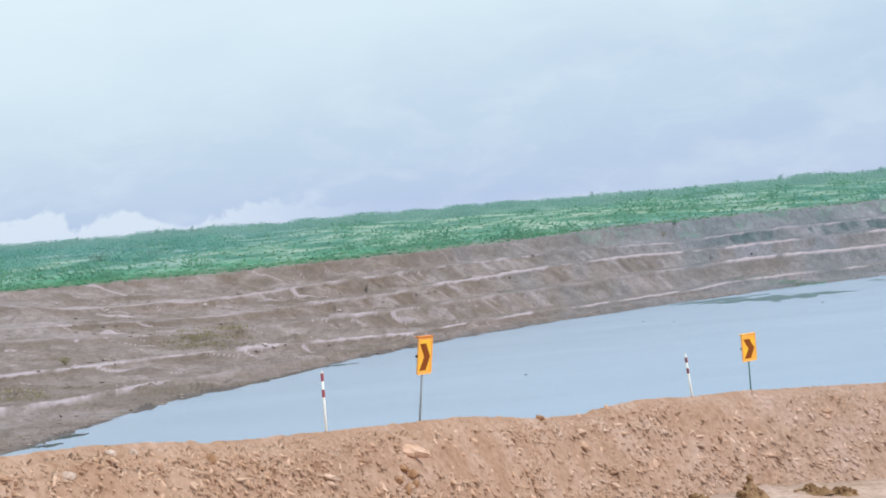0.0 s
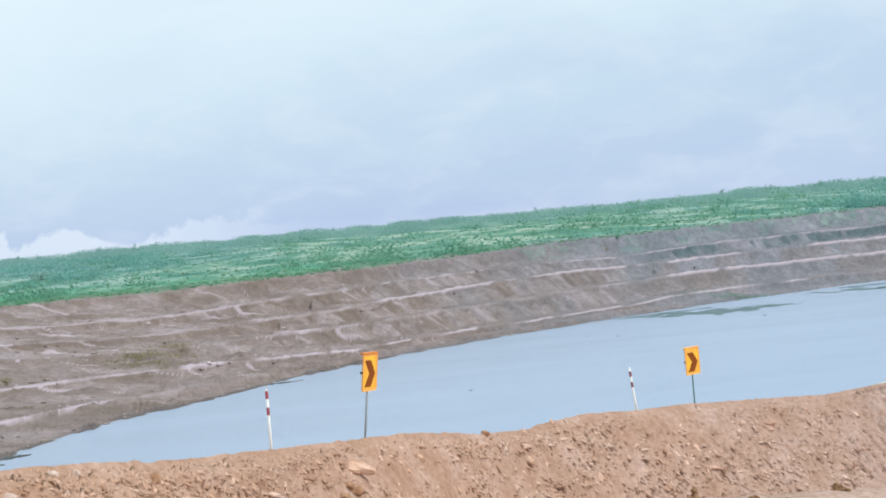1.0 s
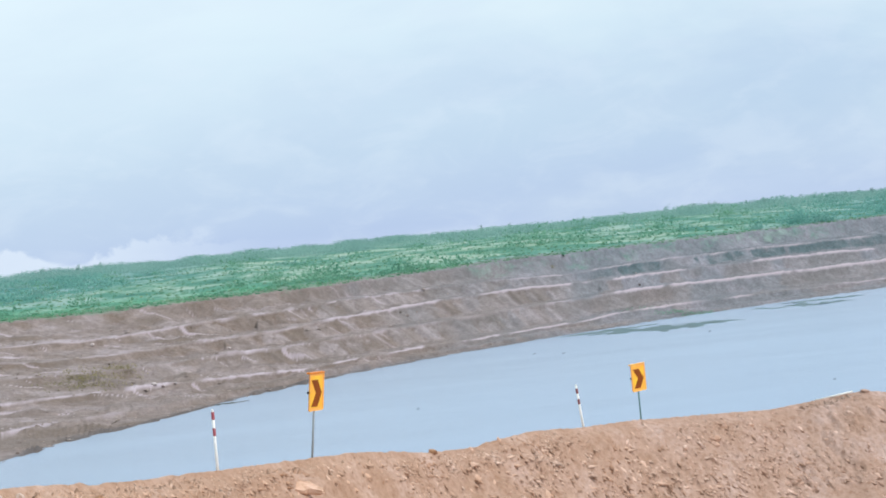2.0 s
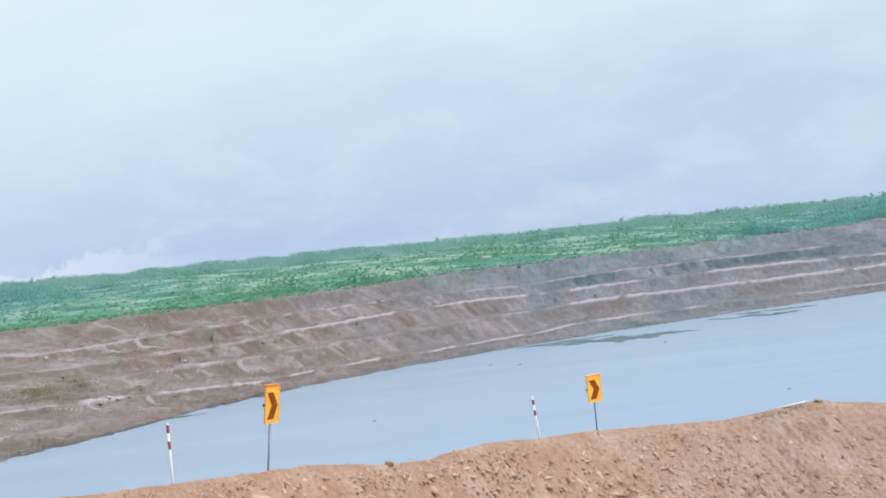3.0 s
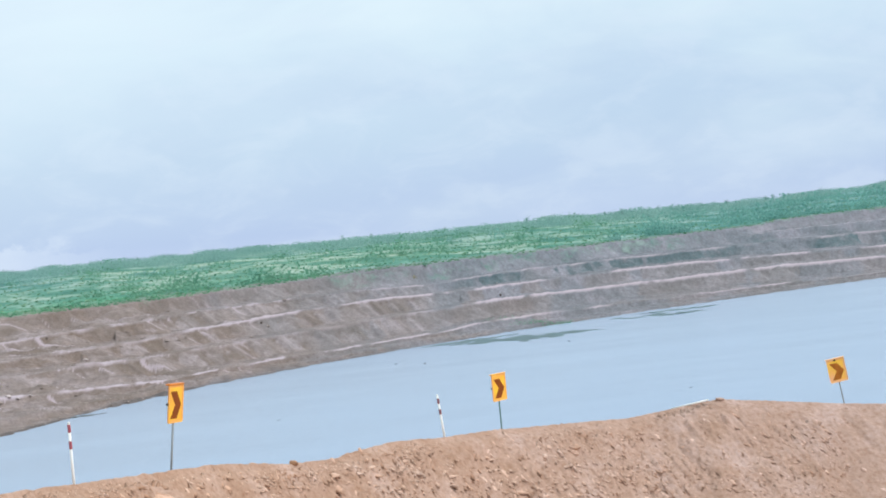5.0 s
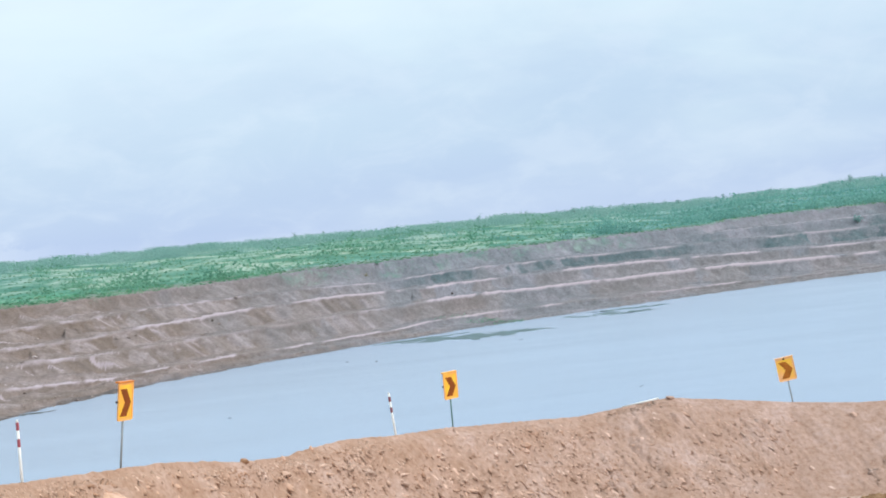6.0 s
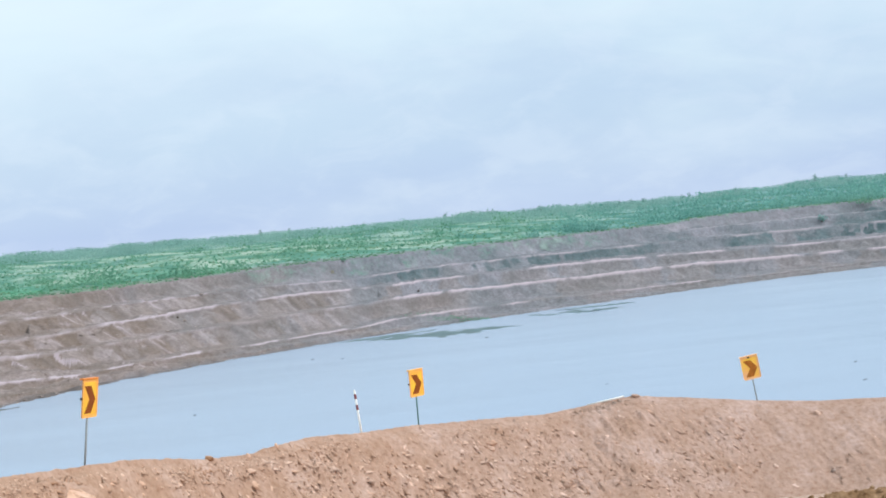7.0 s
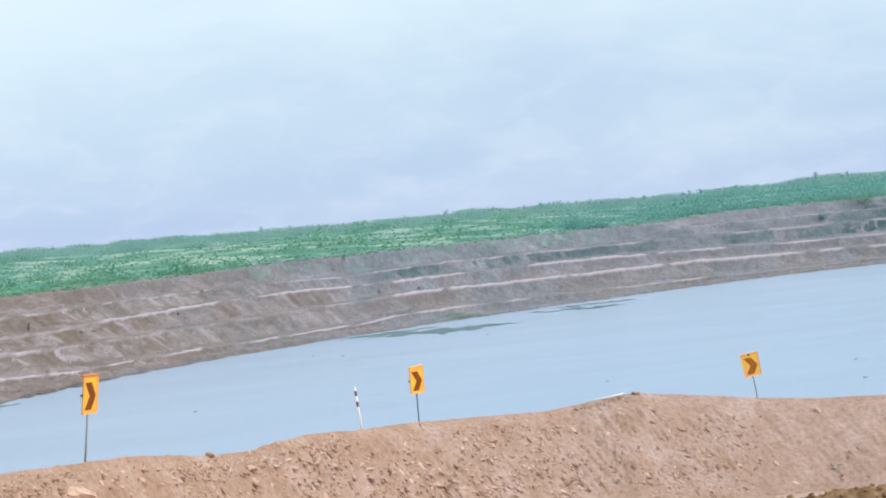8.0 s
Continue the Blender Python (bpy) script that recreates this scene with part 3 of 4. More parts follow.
def leaf_quads(rng, centres, sizes):
    """Small bent-looking leaf clumps of random turn round the centres."""
    n = len(centres)
    u = rng.normal(size=(n, 3))
    u /= np.linalg.norm(u, axis=1)[:, None]
    v = np.cross(u, rng.normal(size=(n, 3)))
    v /= np.linalg.norm(v, axis=1)[:, None]
    w = sizes[:, None]
    k = rng.uniform(0.5, 1.0, (4, n, 1))
    return np.stack([centres - u * w * k[0], centres - v * w * 0.7 * k[1], centres + u * w * k[2], centres + v * w * 0.7 * k[3]], 1)


def shrub_cloud(rng, feet, heights, spread, per, leaf=1.0):
    """Leaf clumps of many shrubs: feet n x 3, heights n."""
    n = len(feet)
    lobes = rng.normal(0, 1, (n, per, 3)) * np.array([0.42, 0.42, 0.24])
    c = feet[:, None, :] + lobes * (heights * spread)[:, None, None]
    c[:, :, 2] = feet[:, None, 2] + heights[:, None] * np.clip(np.abs(0.48 + lobes[:, :, 2] * 1.6), 0.0, 1.05)
    size = heights[:, None] * leaf * rng.uniform(0.14, 0.32, (n, per))
    return leaf_quads(rng, c.reshape(-1, 3), size.reshape(-1))


def scatter(rng, n, low, high, bias):
    """Feet on the plateau: fractions of the way from the grass edge to the skyline."""
    az = rng.uniform(-18, 30, n)
    q = low + (high - low) * rng.uniform(0, 1, n) ** bias
    d = edge_far(az) + (920 - edge_far(az)) * q
    z = np.array([ground_at(a, r) for a, r in zip(az, d)])
    return az, d, polar(az, d, z)


def make_vegetation():
    rng = np.random.default_rng(5)
    # belt of scrub behind the grass edge, in drifts
    az, d, feet = scatter(rng, 13000, 0.02, 0.6, 1.4)
    drift = fbm(az / 1.1, d / 15, 400, 4, 0.65)
    keep = drift + 0.12 * rng.uniform(-1, 1, len(az)) > 0.72 + 0.40 * step(0.06, 0.16, (d - edge_far(az)) / (920 - edge_far(az))) - 0.28 * step(-1, 5, az) - 0.46 * step(16, 20, az)
    feet, d = feet[keep], d[keep]
    h = np.clip(rng.lognormal(0.0, 0.60, len(feet)), 0.4, 3.2) * (0.6 + d / 900)
    teal = step(10, 19, az[keep]) + 0.5 * vnoise(az[keep] / 0.7, d / 25, 405) > 0.5
    tagged(new("scrub", quads_mesh("scrub", shrub_cloud(rng, feet[~teal], h[~teal], 1.7, 34, 0.8), LEAF)), "low green scrub in drifts on the plateau", "shrubs", kind="stuff")
    tagged(new("thicket", quads_mesh("thicket", shrub_cloud(rng, feet[teal], h[teal], 1.7, 34, 0.8), LEAF_TEAL_HAZE)), "dense thicket on the rising hill, tinted teal for haze", "shrubs", kind="stuff")
    # thicket on the far side of the field, its teal carrying haze
    az, d, feet = scatter(rng, 5200, 0.16, 0.62, 1.0)
    keep = fbm(az / 2.2, d / 70, 440, 3) + 0.15 * rng.uniform(-1, 1, len(az)) > 0.05 + 1.2 * step(-9, -4, az)
    feet = feet[keep]
    h = rng.uniform(1.2, 2.6, len(feet))
    tagged(new("far_thicket", quads_mesh("far_thicket", shrub_cloud(rng, feet, h, 1.8, 30, 0.8), LEAF_TEAL_HAZE)), "thicket at the back of the field, tinted teal for haze", "shrubs", kind="stuff")
    # tufts of tall grass over the whole field
    az, d, feet = scatter(rng, 6000, 0.0, 0.6, 1.6)
    n = len(az)
    h = rng.uniform(0.10, 0.32, n)
    lean = rng.normal(0, 0.35, (n, 3)) * h[:, None] * np.array([1, 1, 0])
    side = rng.normal(0, 1, (n, 3)) * np.array([1, 0.4, 0])
    side *= (rng.uniform(0.25, 0.7, n) / np.linalg.norm(side, axis=1))[:, None]
    tip = feet + lean + np.array([0, 0, 1]) * h[:, None]
    tagged(new("grass", quads_mesh("grass", np.stack([feet - side, feet + side, tip + 0.5 * side, tip - 0.5 * side], 1), GRASS)), "tufts of rough green grass on the plateau", "grass", kind="stuff")
    # fresh green verge along the top of the bank
    az = rng.uniform(-18, 30, 7000)
    az = az[fbm(az / 1.8, 0.7, 430, 3) + 0.6 * (az < 1) - 0.35 * (az > 3) - 0.2 * (az > 19) > -0.15]
    d = edge_far(az) + np.abs(rng.normal(0, 14, len(az))) + 2
    feet = polar(az, d, np.array([ground_at(a, r) for a, r in zip(az, d)]))
    tagged(new("verge_grass", quads_mesh("verge_grass", shrub_cloud(rng, feet, rng.uniform(0.18, 0.5, len(az)), 2.6, 9), FRESH)), "bright green low grass along the bank top", "grass", kind="stuff")
    # woods along the skyline
    az, d, feet = scatter(rng, 9000, 0.60, 1.02, 0.75)
    clump = fbm(az / 0.8, d / 90, 410, 3)
    h = rng.uniform(1.5, 2.8, len(az)) * (1 + 0.35 * clump) * (1 + 0.15 * step(8, 14, az) - 0.35 * step(18, 22, az))
    tagged(new("far_woods", quads_mesh("far_woods", shrub_cloud(rng, feet, h, 1.7, 42, 0.55), LEAF_HAZED)), "hazy green belt of distant low trees", "trees", kind="stuff")
    az, d, feet = scatter(rng, 3800, 0.35, 0.85, 1.0)
    keep = fbm(az / 1.6, d / 60, 420, 3) > 0.4
    feet = feet[keep]
    h = rng.uniform(0.6, 1.8, len(feet))
    tagged(new("bushes", quads_mesh("bushes", shrub_cloud(rng, feet, h, 0.9, 18), LEAF_HAZED)), "teal green bushes scattered over the far field", "shrubs", kind="stuff")


make_vegetation()


def cylinder(bm, a, b, ra, rb, sides=8, caps=True):
    """A tapered round bar from a to b."""
    a, b = Vector(a), Vector(b)
    turn = (b - a).to_track_quat("Z", "Y").to_matrix()
    rings = []
    for c, r in ((a, ra), (b, rb)):
        rings.append([bm.verts.new(c + turn @ Vector((r * math.cos(k * math.tau / sides), r * math.sin(k * math.tau / sides), 0))) for k in range(sides)])
    for k in range(sides):
        bm.faces.new((rings[0][k], rings[0][(k + 1) % sides], rings[1][(k + 1) % sides], rings[1][k]))
    if caps:
        bm.faces.new(rings[0][::-1]), bm.faces.new(rings[1])


def make_tree(seed, height, spread, leaves, label, bare=0.45):
    """A small tree: tapered trunk, limbs, and a crown of many leaf clumps."""
    rng = np.random.default_rng(seed)
    root = tagged(new("tree"), label, "tree", group="trees on the skyline")
    bm = bmesh.new()
    top = Vector((rng.normal(0, 0.05) * height, rng.normal(0, 0.05) * height, height * 0.85))
    mid = top * 0.5 + Vector((rng.normal(0, 0.03) * height, 0, 0))
    cylinder(bm, (0, 0, -0.3), mid, height * 0.030, height * 0.020, 7)
    cylinder(bm, mid, top, height * 0.020, height * 0.007, 7)
    tips = [top]
    for k in range(6):
        f = rng.uniform(bare, 0.9)
        start = mid.lerp(top, max(0, f * 2 - 1)) if f > 0.5 else Vector((0, 0, 0)).lerp(mid, f * 2)
        ang = k * 1.05 + rng.uniform(-0.4, 0.4)
        tip = start + Vector((math.cos(ang), math.sin(ang), 0.7)) * height * spread * rng.uniform(0.5, 0.9)
        cylinder(bm, start, tip, height * 0.012, height * 0.004, 5)
        tips.append(tip)
    part("trunk", bm, BARK, root, "thin grey trunk and limbs")
    tips = np.array([tuple(v) for v in tips])
    which, along = rng.integers(0, len(tips), leaves), rng.uniform(0.35, 1.0, leaves)[:, None]
    heart = np.array([0, 0, height * (0.25 + 0.5 * bare)])
    c = heart + (tips[which] - heart) * along + rng.normal(0, 1, (leaves, 3)) * height * spread * np.array([0.24, 0.24, 0.22])
    crown = new("crown", quads_mesh("crown", leaf_quads(rng, c, height * rng.uniform(0.03, 0.075, leaves)), LEAF_HAZED))
    crown.parent = root
    return root


def plant_trees():
    rng = random.Random(8)
    protos = [make_tree(1, 5.0, 0.34, 170, "small round green tree standing on the skyline", 0.15),
              make_tree(2, 5.0, 0.24, 120, "thin sparse green tree standing on the skyline", 0.25),
              make_tree(3, 5.0, 0.42, 210, "broad bushy green tree standing on the skyline", 0.1)]
    # bearing, height, kind
    marked = [(25.17, 5.6, 1), (20.8, 4.8, 1), (21.35, 4.4, 1), (20.55, 4.2, 1), (22.45, 4.0, 2), (26.25, 4.4, 1), (19.2, 4.4, 0), (19.5, 4.2, 1), (5.5, 5.6, 0), (6.5, 5.0, 0), (21.7, 3.8, 1), (27.6, 4.2, 0)]
    for _ in range(34):
        marked.append((rng.uniform(-17, 19), rng.uniform(3.4, 5.0), rng.choice((0, 1, 2))))
    for _ in range(16):
        marked.append((rng.uniform(13, 24), rng.uniform(3.8, 5.4), rng.choice((0, 1, 2))))
    used = set()
    for az, h, kind in marked:
        r = 905 - rng.uniform(0, 40)
        m = Matrix.Translation(place(az, r, ground_at(az, r))) @ Matrix.Rotation(rng.uniform(0, 6.28), 4, "Z") @ Matrix.Scale(h / 5.0, 4)
        if kind in used:
            ob = copy_thing(protos[kind], m)
            ob.matrix_basis = m
        else:
            used.add(kind)
            protos[kind].matrix_basis = m


plant_trees()


def make_bush(name, az, el, height, spread, mat, label, n=160, seed=0):
    """A single shrub with a few stems and a crown of leaf clumps."""
    rng = np.random.default_rng(seed + 70)
    r, z = ground_hit(az, el)
    root = tagged(new(name), label, "bush")
    root.location = place(az, r, z - 0.05)
    bm = bmesh.new()
    for k in range(5):
        a = k * 1.26
        cylinder(bm, (0, 0, -0.1), (0.35 * spread * math.cos(a), 0.35 * spread * math.sin(a), 0.6 * height), 0.05 * height / 2, 0.015 * height / 2, 5)
    part("stems", bm, BARK, root)
    c = rng.normal(0, 1, (n, 3)) * np.array([0.36 * spread, 0.36 * spread, 0.2 * height])
    c[:, 2] = np.clip(0.5 * height + c[:, 2], 0.05, height)
    ob = new("crown", quads_mesh("crown", leaf_quads(rng, c, height * rng.uniform(0.10, 0.22, n)), mat))
    ob.parent = root


make_bush("bush", -12.0, -0.42, 2.8, 6.0, LEAF_HAZED, "round teal green bush in the grass field", 420, 1)
make_bush("bush", -10.3, -0.48, 2.5, 5.5, LEAF_HAZED, "round teal green bush in the grass field", 380, 2)
make_bush("bush", -13.6, -3.95, 1.3, 1.1, DRY, "small dark dry bush on the bank", 90, 3)
make_bush("bush", 25.3, -1.0, 2.6, 1.8, LEAF_HAZED, "dark green bush on the upper bench", 70, 4)
make_bush("bush", 26.7, -0.48, 2.6, 6.5, LEAF, "wide dark green bush above the bank", 260, 5)
make_bush("bush", 8.3, -0.92, 1.4, 1.6, LEAF, "small green bush by the grass edge", 90, 6)
make_bush("bush", 7.9, -1.25, 0.9, 0.8, DRY, "small dark dry bush on the bank", 60, 7)


def weed_patch(az, el, wide, deep, n, label, seed, mat=DRY):
    """Low olive weeds on the bank."""
    rng = np.random.default_rng(seed)
    r0, _ = ground_hit(az, el)
    a = az + rng.normal(0, wide, n)
    r = r0 + rng.normal(0, deep, n)
    feet = polar(a, r, np.array([ground_at(x, y) for x, y in zip(a, r)]))
    tagged(new("weeds", quads_mesh("weeds", shrub_cloud(rng, feet, rng.uniform(0.25, 0.75, n), 1.6, 8), mat)), label, "weeds", kind="stuff")


weed_patch(12.4, -3.25, 0.9, 1.2, 150, "green weeds along the water edge", 8, LEAF)
weed_patch(-9.0, -3.52, 0.6, 3.0, 300, "sparse olive weeds on the pit bank", 3)
weed_patch(-7.6, -3.35, 0.3, 1.5, 90, "sparse olive weeds on the pit bank", 4)
weed_patch(-15.2, -4.75, 0.4, 1.5, 110, "sparse olive weeds on the pit bank", 6)


# ---- stones ----
def stone_shape(seed, flat=0.65, rough=0.28):
    """A faceted angular stone, about one metre across."""
    rng = random.Random(seed)
    bm = bmesh.new()
    bmesh.ops.create_icosphere(bm, subdivisions=1, radius=0.5)
    axes = [Vector((rng.uniform(-1, 1), rng.uniform(-1, 1), rng.uniform(-1, 1))).normalized() for _ in range(5)]
    cuts = [rng.uniform(0.28, 0.42) for _ in axes]
    for v in bm.verts:
        v.co *= 1 + rng.uniform(-rough, rough) * 0.6
        for ax, cut in zip(axes, cuts):
            over = v.co.dot(ax) - cut
            if over > 0:
                v.co -= ax * over * 0.85
        v.co.z *= flat
    return bm


def stone_mesh(name, seed, mat, flat=0.65):
    bm = stone_shape(seed, flat)
    bmesh.ops.triangulate(bm, faces=bm.faces)
    me = bpy.data.meshes.new(name)
    bm.to_mesh(me)
    bm.free()
    me.materials.append(mat)
    return me


def many_stones(name, points, sizes, turns, mat, label, category, stretch=1.5, slope=0.0):
    """Joined small stones: twelve-sided lumps, each with its own corners."""
    rng = np.random.default_rng(len(points))
    base = np.array([(1, 0, 0.1), (0.35, 0.9, -0.1), (-0.8, 0.6, 0.1), (-0.9, -0.5, -0.05), (0.3, -0.95, 0.05), (0.1, 0.1, 0.8), (-0.15, -0.05, -0.7)]) * 0.5
    faces = np.array([(0, 1, 5), (1, 2, 5), (2, 3, 5), (3, 4, 5), (4, 0, 5), (1, 0, 6), (2, 1, 6), (3, 2, 6), (4, 3, 6), (0, 4, 6)])
    n = len(points)
    v = base[None] * (1 + rng.uniform(-0.35, 0.35, (n, 7, 1))) + rng.normal(0, 0.06, (n, 7, 3))
    v[:, :, 0] *= stretch
    v[:, :, 1] *= min(1.0, 1.9 / stretch)
    v[:, :, 2] *= rng.uniform(0.32, 0.58, n)[:, None]
    v = v * sizes[:, None, None]
    c, s = np.cos(turns)[:, None], np.sin(turns)[:, None]
    x, y = v[:, :, 0] * c - v[:, :, 1] * s, v[:, :, 0] * s + v[:, :, 1] * c
    v = np.stack([x, y, v[:, :, 2] + slope * y], -1) + points[:, None, :]
    tri = (faces[None] + 7 * np.arange(n)[:, None, None]).reshape(-1, 3)
    me = bpy.data.meshes.new(name)
    me.vertices.add(7 * n)
    me.vertices.foreach_set("co", v.reshape(-1).astype(np.float32))
    me.loops.add(tri.size)
    me.loops.foreach_set("vertex_index", tri.ravel().astype(np.int32))
    me.polygons.add(len(tri))
    me.polygons.foreach_set("loop_start", np.arange(0, tri.size, 3, dtype=np.int32))
    me.materials.append(mat)
    me.update(calc_edges=True)
    return tagged(new(name, me), label, category, kind="stuff")


def berm_clods():
    rng = np.random.default_rng(21)
    n = 42000
    az = rng.uniform(-18, 30, n)
    d = rng.uniform(-3.6, -0.06, n)
    thick = fbm(az * crest_far(az) / 57.3 / 1.6, d / 1.2, 500, 3)
    calm = 0.75 * step(21, 26, az)
    keep = 0.6 * thick + rng.uniform(-0.6, 0.6, n) > 0.02 + calm
    az, d = az[keep], d[keep]
    size = np.clip(np.exp(rng.normal(-2.75, 0.45, len(az))), 0.025, 0.20) * np.sqrt(crest_far(az) / 40) * (0.45 + 0.55 * step(0.05, 0.5, -d))
    r, z = berm_surface(az, d)
    ob = many_stones("loose_clods", polar(az, r, z - size * 0.26), size, rng.normal(-0.9, 0.45, len(az)), CLOD, "loose tan clods on the berm face", "", 2.7, 0.72)
    ob.parent = BERM_OB
    # the larger lumps, one by one
    shapes = [stone_mesh("clod", 40 + k, CLOD, 0.45 + 0.06 * k) for k in range(6)]
    rnd = random.Random(4)
    for k in range(280):
        a, dd = rnd.uniform(-17, 29), rnd.uniform(-3.4, -0.25)
        if a > 21 and rnd.random() < 0.55:
            continue
        s = min(0.30, max(0.09, rnd.lognormvariate(-2.05, 0.35))) * float(crest_far(a)) / 40
        ob = new("clod", rnd.choice(shapes))
        ob.matrix_basis = Matrix.Translation(on_berm(a, dd) - Vector((0, 0, 0.24 * s))) @ Euler((rnd.uniform(0.45, 0.8), rnd.uniform(-0.3, 0.3), rnd.uniform(-0.3, 0.3))).to_matrix().to_4x4() @ Matrix.Rotation(rnd.uniform(-1.3, -0.3), 4, 'Z') @ Matrix.Diagonal((2.0 * s, 0.8 * s, 0.65 * s, 1))
        ob.parent = BERM_OB


def boulder(name, at, size, turn, mat, label, seed, category="stone"):
    ob = new(name, stone_mesh(name, seed, mat, 0.8))
    ob.matrix_basis = Matrix.Translation(at) @ Euler(turn).to_matrix().to_4x4() @ Matrix.Diagonal((*size, 1))
    return tagged(ob, label, category)


PALE_STONE = earth_material("pale_stone", (0.45, 0.33, 0.265), (0.53, 0.41, 0.345), (0.60, 0.48, 0.42), 3.0, 14.0, 0.01)
ORANGE_SOIL = earth_material("orange_soil", (0.28, 0.145, 0.075), (0.38, 0.22, 0.13), (0.46, 0.31, 0.21), 2.0, 9.0, 0.03)
berm_clods()


def soil_slab(at):
    """A long crust of hardened soil broken from the crest: a ragged plate with a thick lower edge."""
    rng = random.Random(9)
    bm = bmesh.new()
    n = 26
    rings = []
    for depth, grow in ((0.0, 0.80), (0.02, 0.97), (-0.05, 1.0), (-0.14, 0.86)):
        ring = []
        for k in range(n):
            a = k * math.tau / n
            wob = 1 + 0.16 * math.sin(3 * a + 1) + 0.10 * math.sin(5 * a + 2.2) + rng.uniform(-0.07, 0.07)
            ring.append(bm.verts.new((0.36 * grow * wob * math.cos(a), 0.15 * grow * wob * math.sin(a), 0.8 * depth + rng.uniform(-0.015, 0.015))))
        rings.append(ring)
    for lo, hi in zip(rings, rings[1:]):
        for k in range(n):
            bm.faces.new((lo[k], lo[(k + 1) % n], hi[(k + 1) % n], hi[k]))
    top = bm.verts.new((0, 0, 0.015))
    for k in range(n):
        bm.faces.new((rings[0][(k + 1) % n], rings[0][k], top))
    bm.faces.new(rings[-1])
    bmesh.ops.recalc_face_normals(bm, faces=bm.faces)
    ob = part("soil_slab", bm, CLOD)
    ob.matrix_basis = Matrix.Translation(at + Vector((0, -0.04, 0.05))) @ Euler((0.44, 0.32, -0.15)).to_matrix().to_4x4()
    tagged(ob, "long pale slab of hardened soil lying on the berm", "soil slab")


def berm_at(az, el):
    """Place on the front of the berm at a bearing and elevation angle."""
    d = np.linspace(-4, 0.2, 400)
    r, z = berm_surface(np.full(400, float(az)), d)
    k = int(np.argmax(np.degrees(np.arctan2(z - EYE, r)) >= el))
    return place(az, r[k], z[k])


boulder("boulder", berm_at(2.97, -7.40) + Vector((0, 0, 0.05)), (0.22, 0.18, 0.20), (0.1, 0.2, 0.5), ORANGE_SOIL, "brown clod perched on the berm crest", 61)
boulder("boulder", berm_at(-12.35, -7.15), (0.20, 0.17, 0.20), (0.2, 0.1, 0.3), PALE_STONE, "round pale stone half sunk in the berm", 62)
boulder("boulder", berm_at(-11.55, -7.20), (0.19, 0.16, 0.19), (0.1, 0.3, 1.3), PALE_STONE, "round pale stone half sunk in the berm", 63)
boulder("boulder", berm_at(-13.9, -7.75), (0.30, 0.22, 0.20), (0.3, 0.1, 0.1), PALE_STONE, "wide pale stone half sunk in the berm", 64)
soil_slab(berm_at(-1.85, -8.08))
for k, (a, e, s) in enumerate(((-2.1, -8.75, 0.26), (-1.8, -8.95, 0.30), (-2.3, -9.1, 0.28), (-1.7, -9.3, 0.22), (-2.0, -9.45, 0.26), (-8.9, -7.75, 0.24))):
    boulder("boulder", berm_at(a, e), (s, 0.8 * s, 0.9 * s), (0.4, 0.3 * k, k), ORANGE_SOIL, "orange brown broken clod on the berm face", 70 + k)
for k, (a, e, s) in enumerate(((11.9, -8.0, 0.22), (13.0, -7.75, 0.30), (13.0, -7.95, 0.24), (23.0, -9.3, 0.16), (24.6, -7.55, 0.22), (4.35, -7.37, 0.13), (5.35, -7.15, 0.13))):
    boulder("boulder", berm_at(a, e), (1.3 * s, 0.8 * s, 0.8 * s), (0.5, 0.2 * k, -0.6), CLOD, "tan clod lying on the berm", 80 + k)

boulder("boulder", on_berm(18.3, -0.02) + Vector((0, 0, 0.01)), (0.34, 0.2, 0.16), (0.2, 0.1, 0.4), BERM, "tan clod perched at the end of a fallen stake", 95)


def bank_stones():
    rng = np.random.default_rng(33)
    n = 3000
    az = rng.uniform(-17.5, 29, n)
    q = rng.uniform(0.0, 0.93, n) ** 1.3
    d = shore_far(az) + 0.6 + (edge_far(az) - shore_far(az)) * q
    z = np.array([ground_at(a, r) for a, r in zip(az, d)])
    size = np.clip(np.exp(rng.normal(-1.25, 0.5, n)), 0.1, 0.9) * (0.5 + 0.5 * (az < 4))
    many_stones("bank_stones", polar(az, d, z + 0.05 * size), size, rng.uniform(0, 6.28, n), BANK_STONE, "small pale stones scattered on the pit bank", "stones", 1.3)


CRACK_DARK = earth_material("dark_bank_crack", (0.14, 0.115, 0.10), (0.19, 0.155, 0.135), (0.25, 0.205, 0.18), 0.9, 4.0, 0.05)
BANK_PALE = earth_material("pale_bank_stone", (0.38, 0.32, 0.31), (0.47, 0.40, 0.39), (0.55, 0.48, 0.47), 0.9, 4.0, 0.03)
BANK_STONE = earth_material("bank_stone", (0.20, 0.155, 0.135), (0.30, 0.245, 0.22), (0.46, 0.40, 0.37), 0.7, 3.0, 0.05)
bank_stones()
for k, (a, e, s) in enumerate(((-6.6, -3.98, 1.1), (-6.3, -4.05, 0.8), (-5.9, -4.03, 0.8), (-13.3, -2.62, 0.7), (-12.0, -2.2, 0.9), (-8.6, -2.3, 1.0), (-3.9, -2.95, 1.2), (-7.8, -2.2, 0.6))):
    r, z = ground_hit(a, e)
    boulder("boulder", place(a, r, z + 0.15 * s), (s * 1.1, 0.8 * s, 0.6 * s), (0.1, 0.2, k), BANK_PALE, "pale boulder lying on the terraced bank", 100 + k)


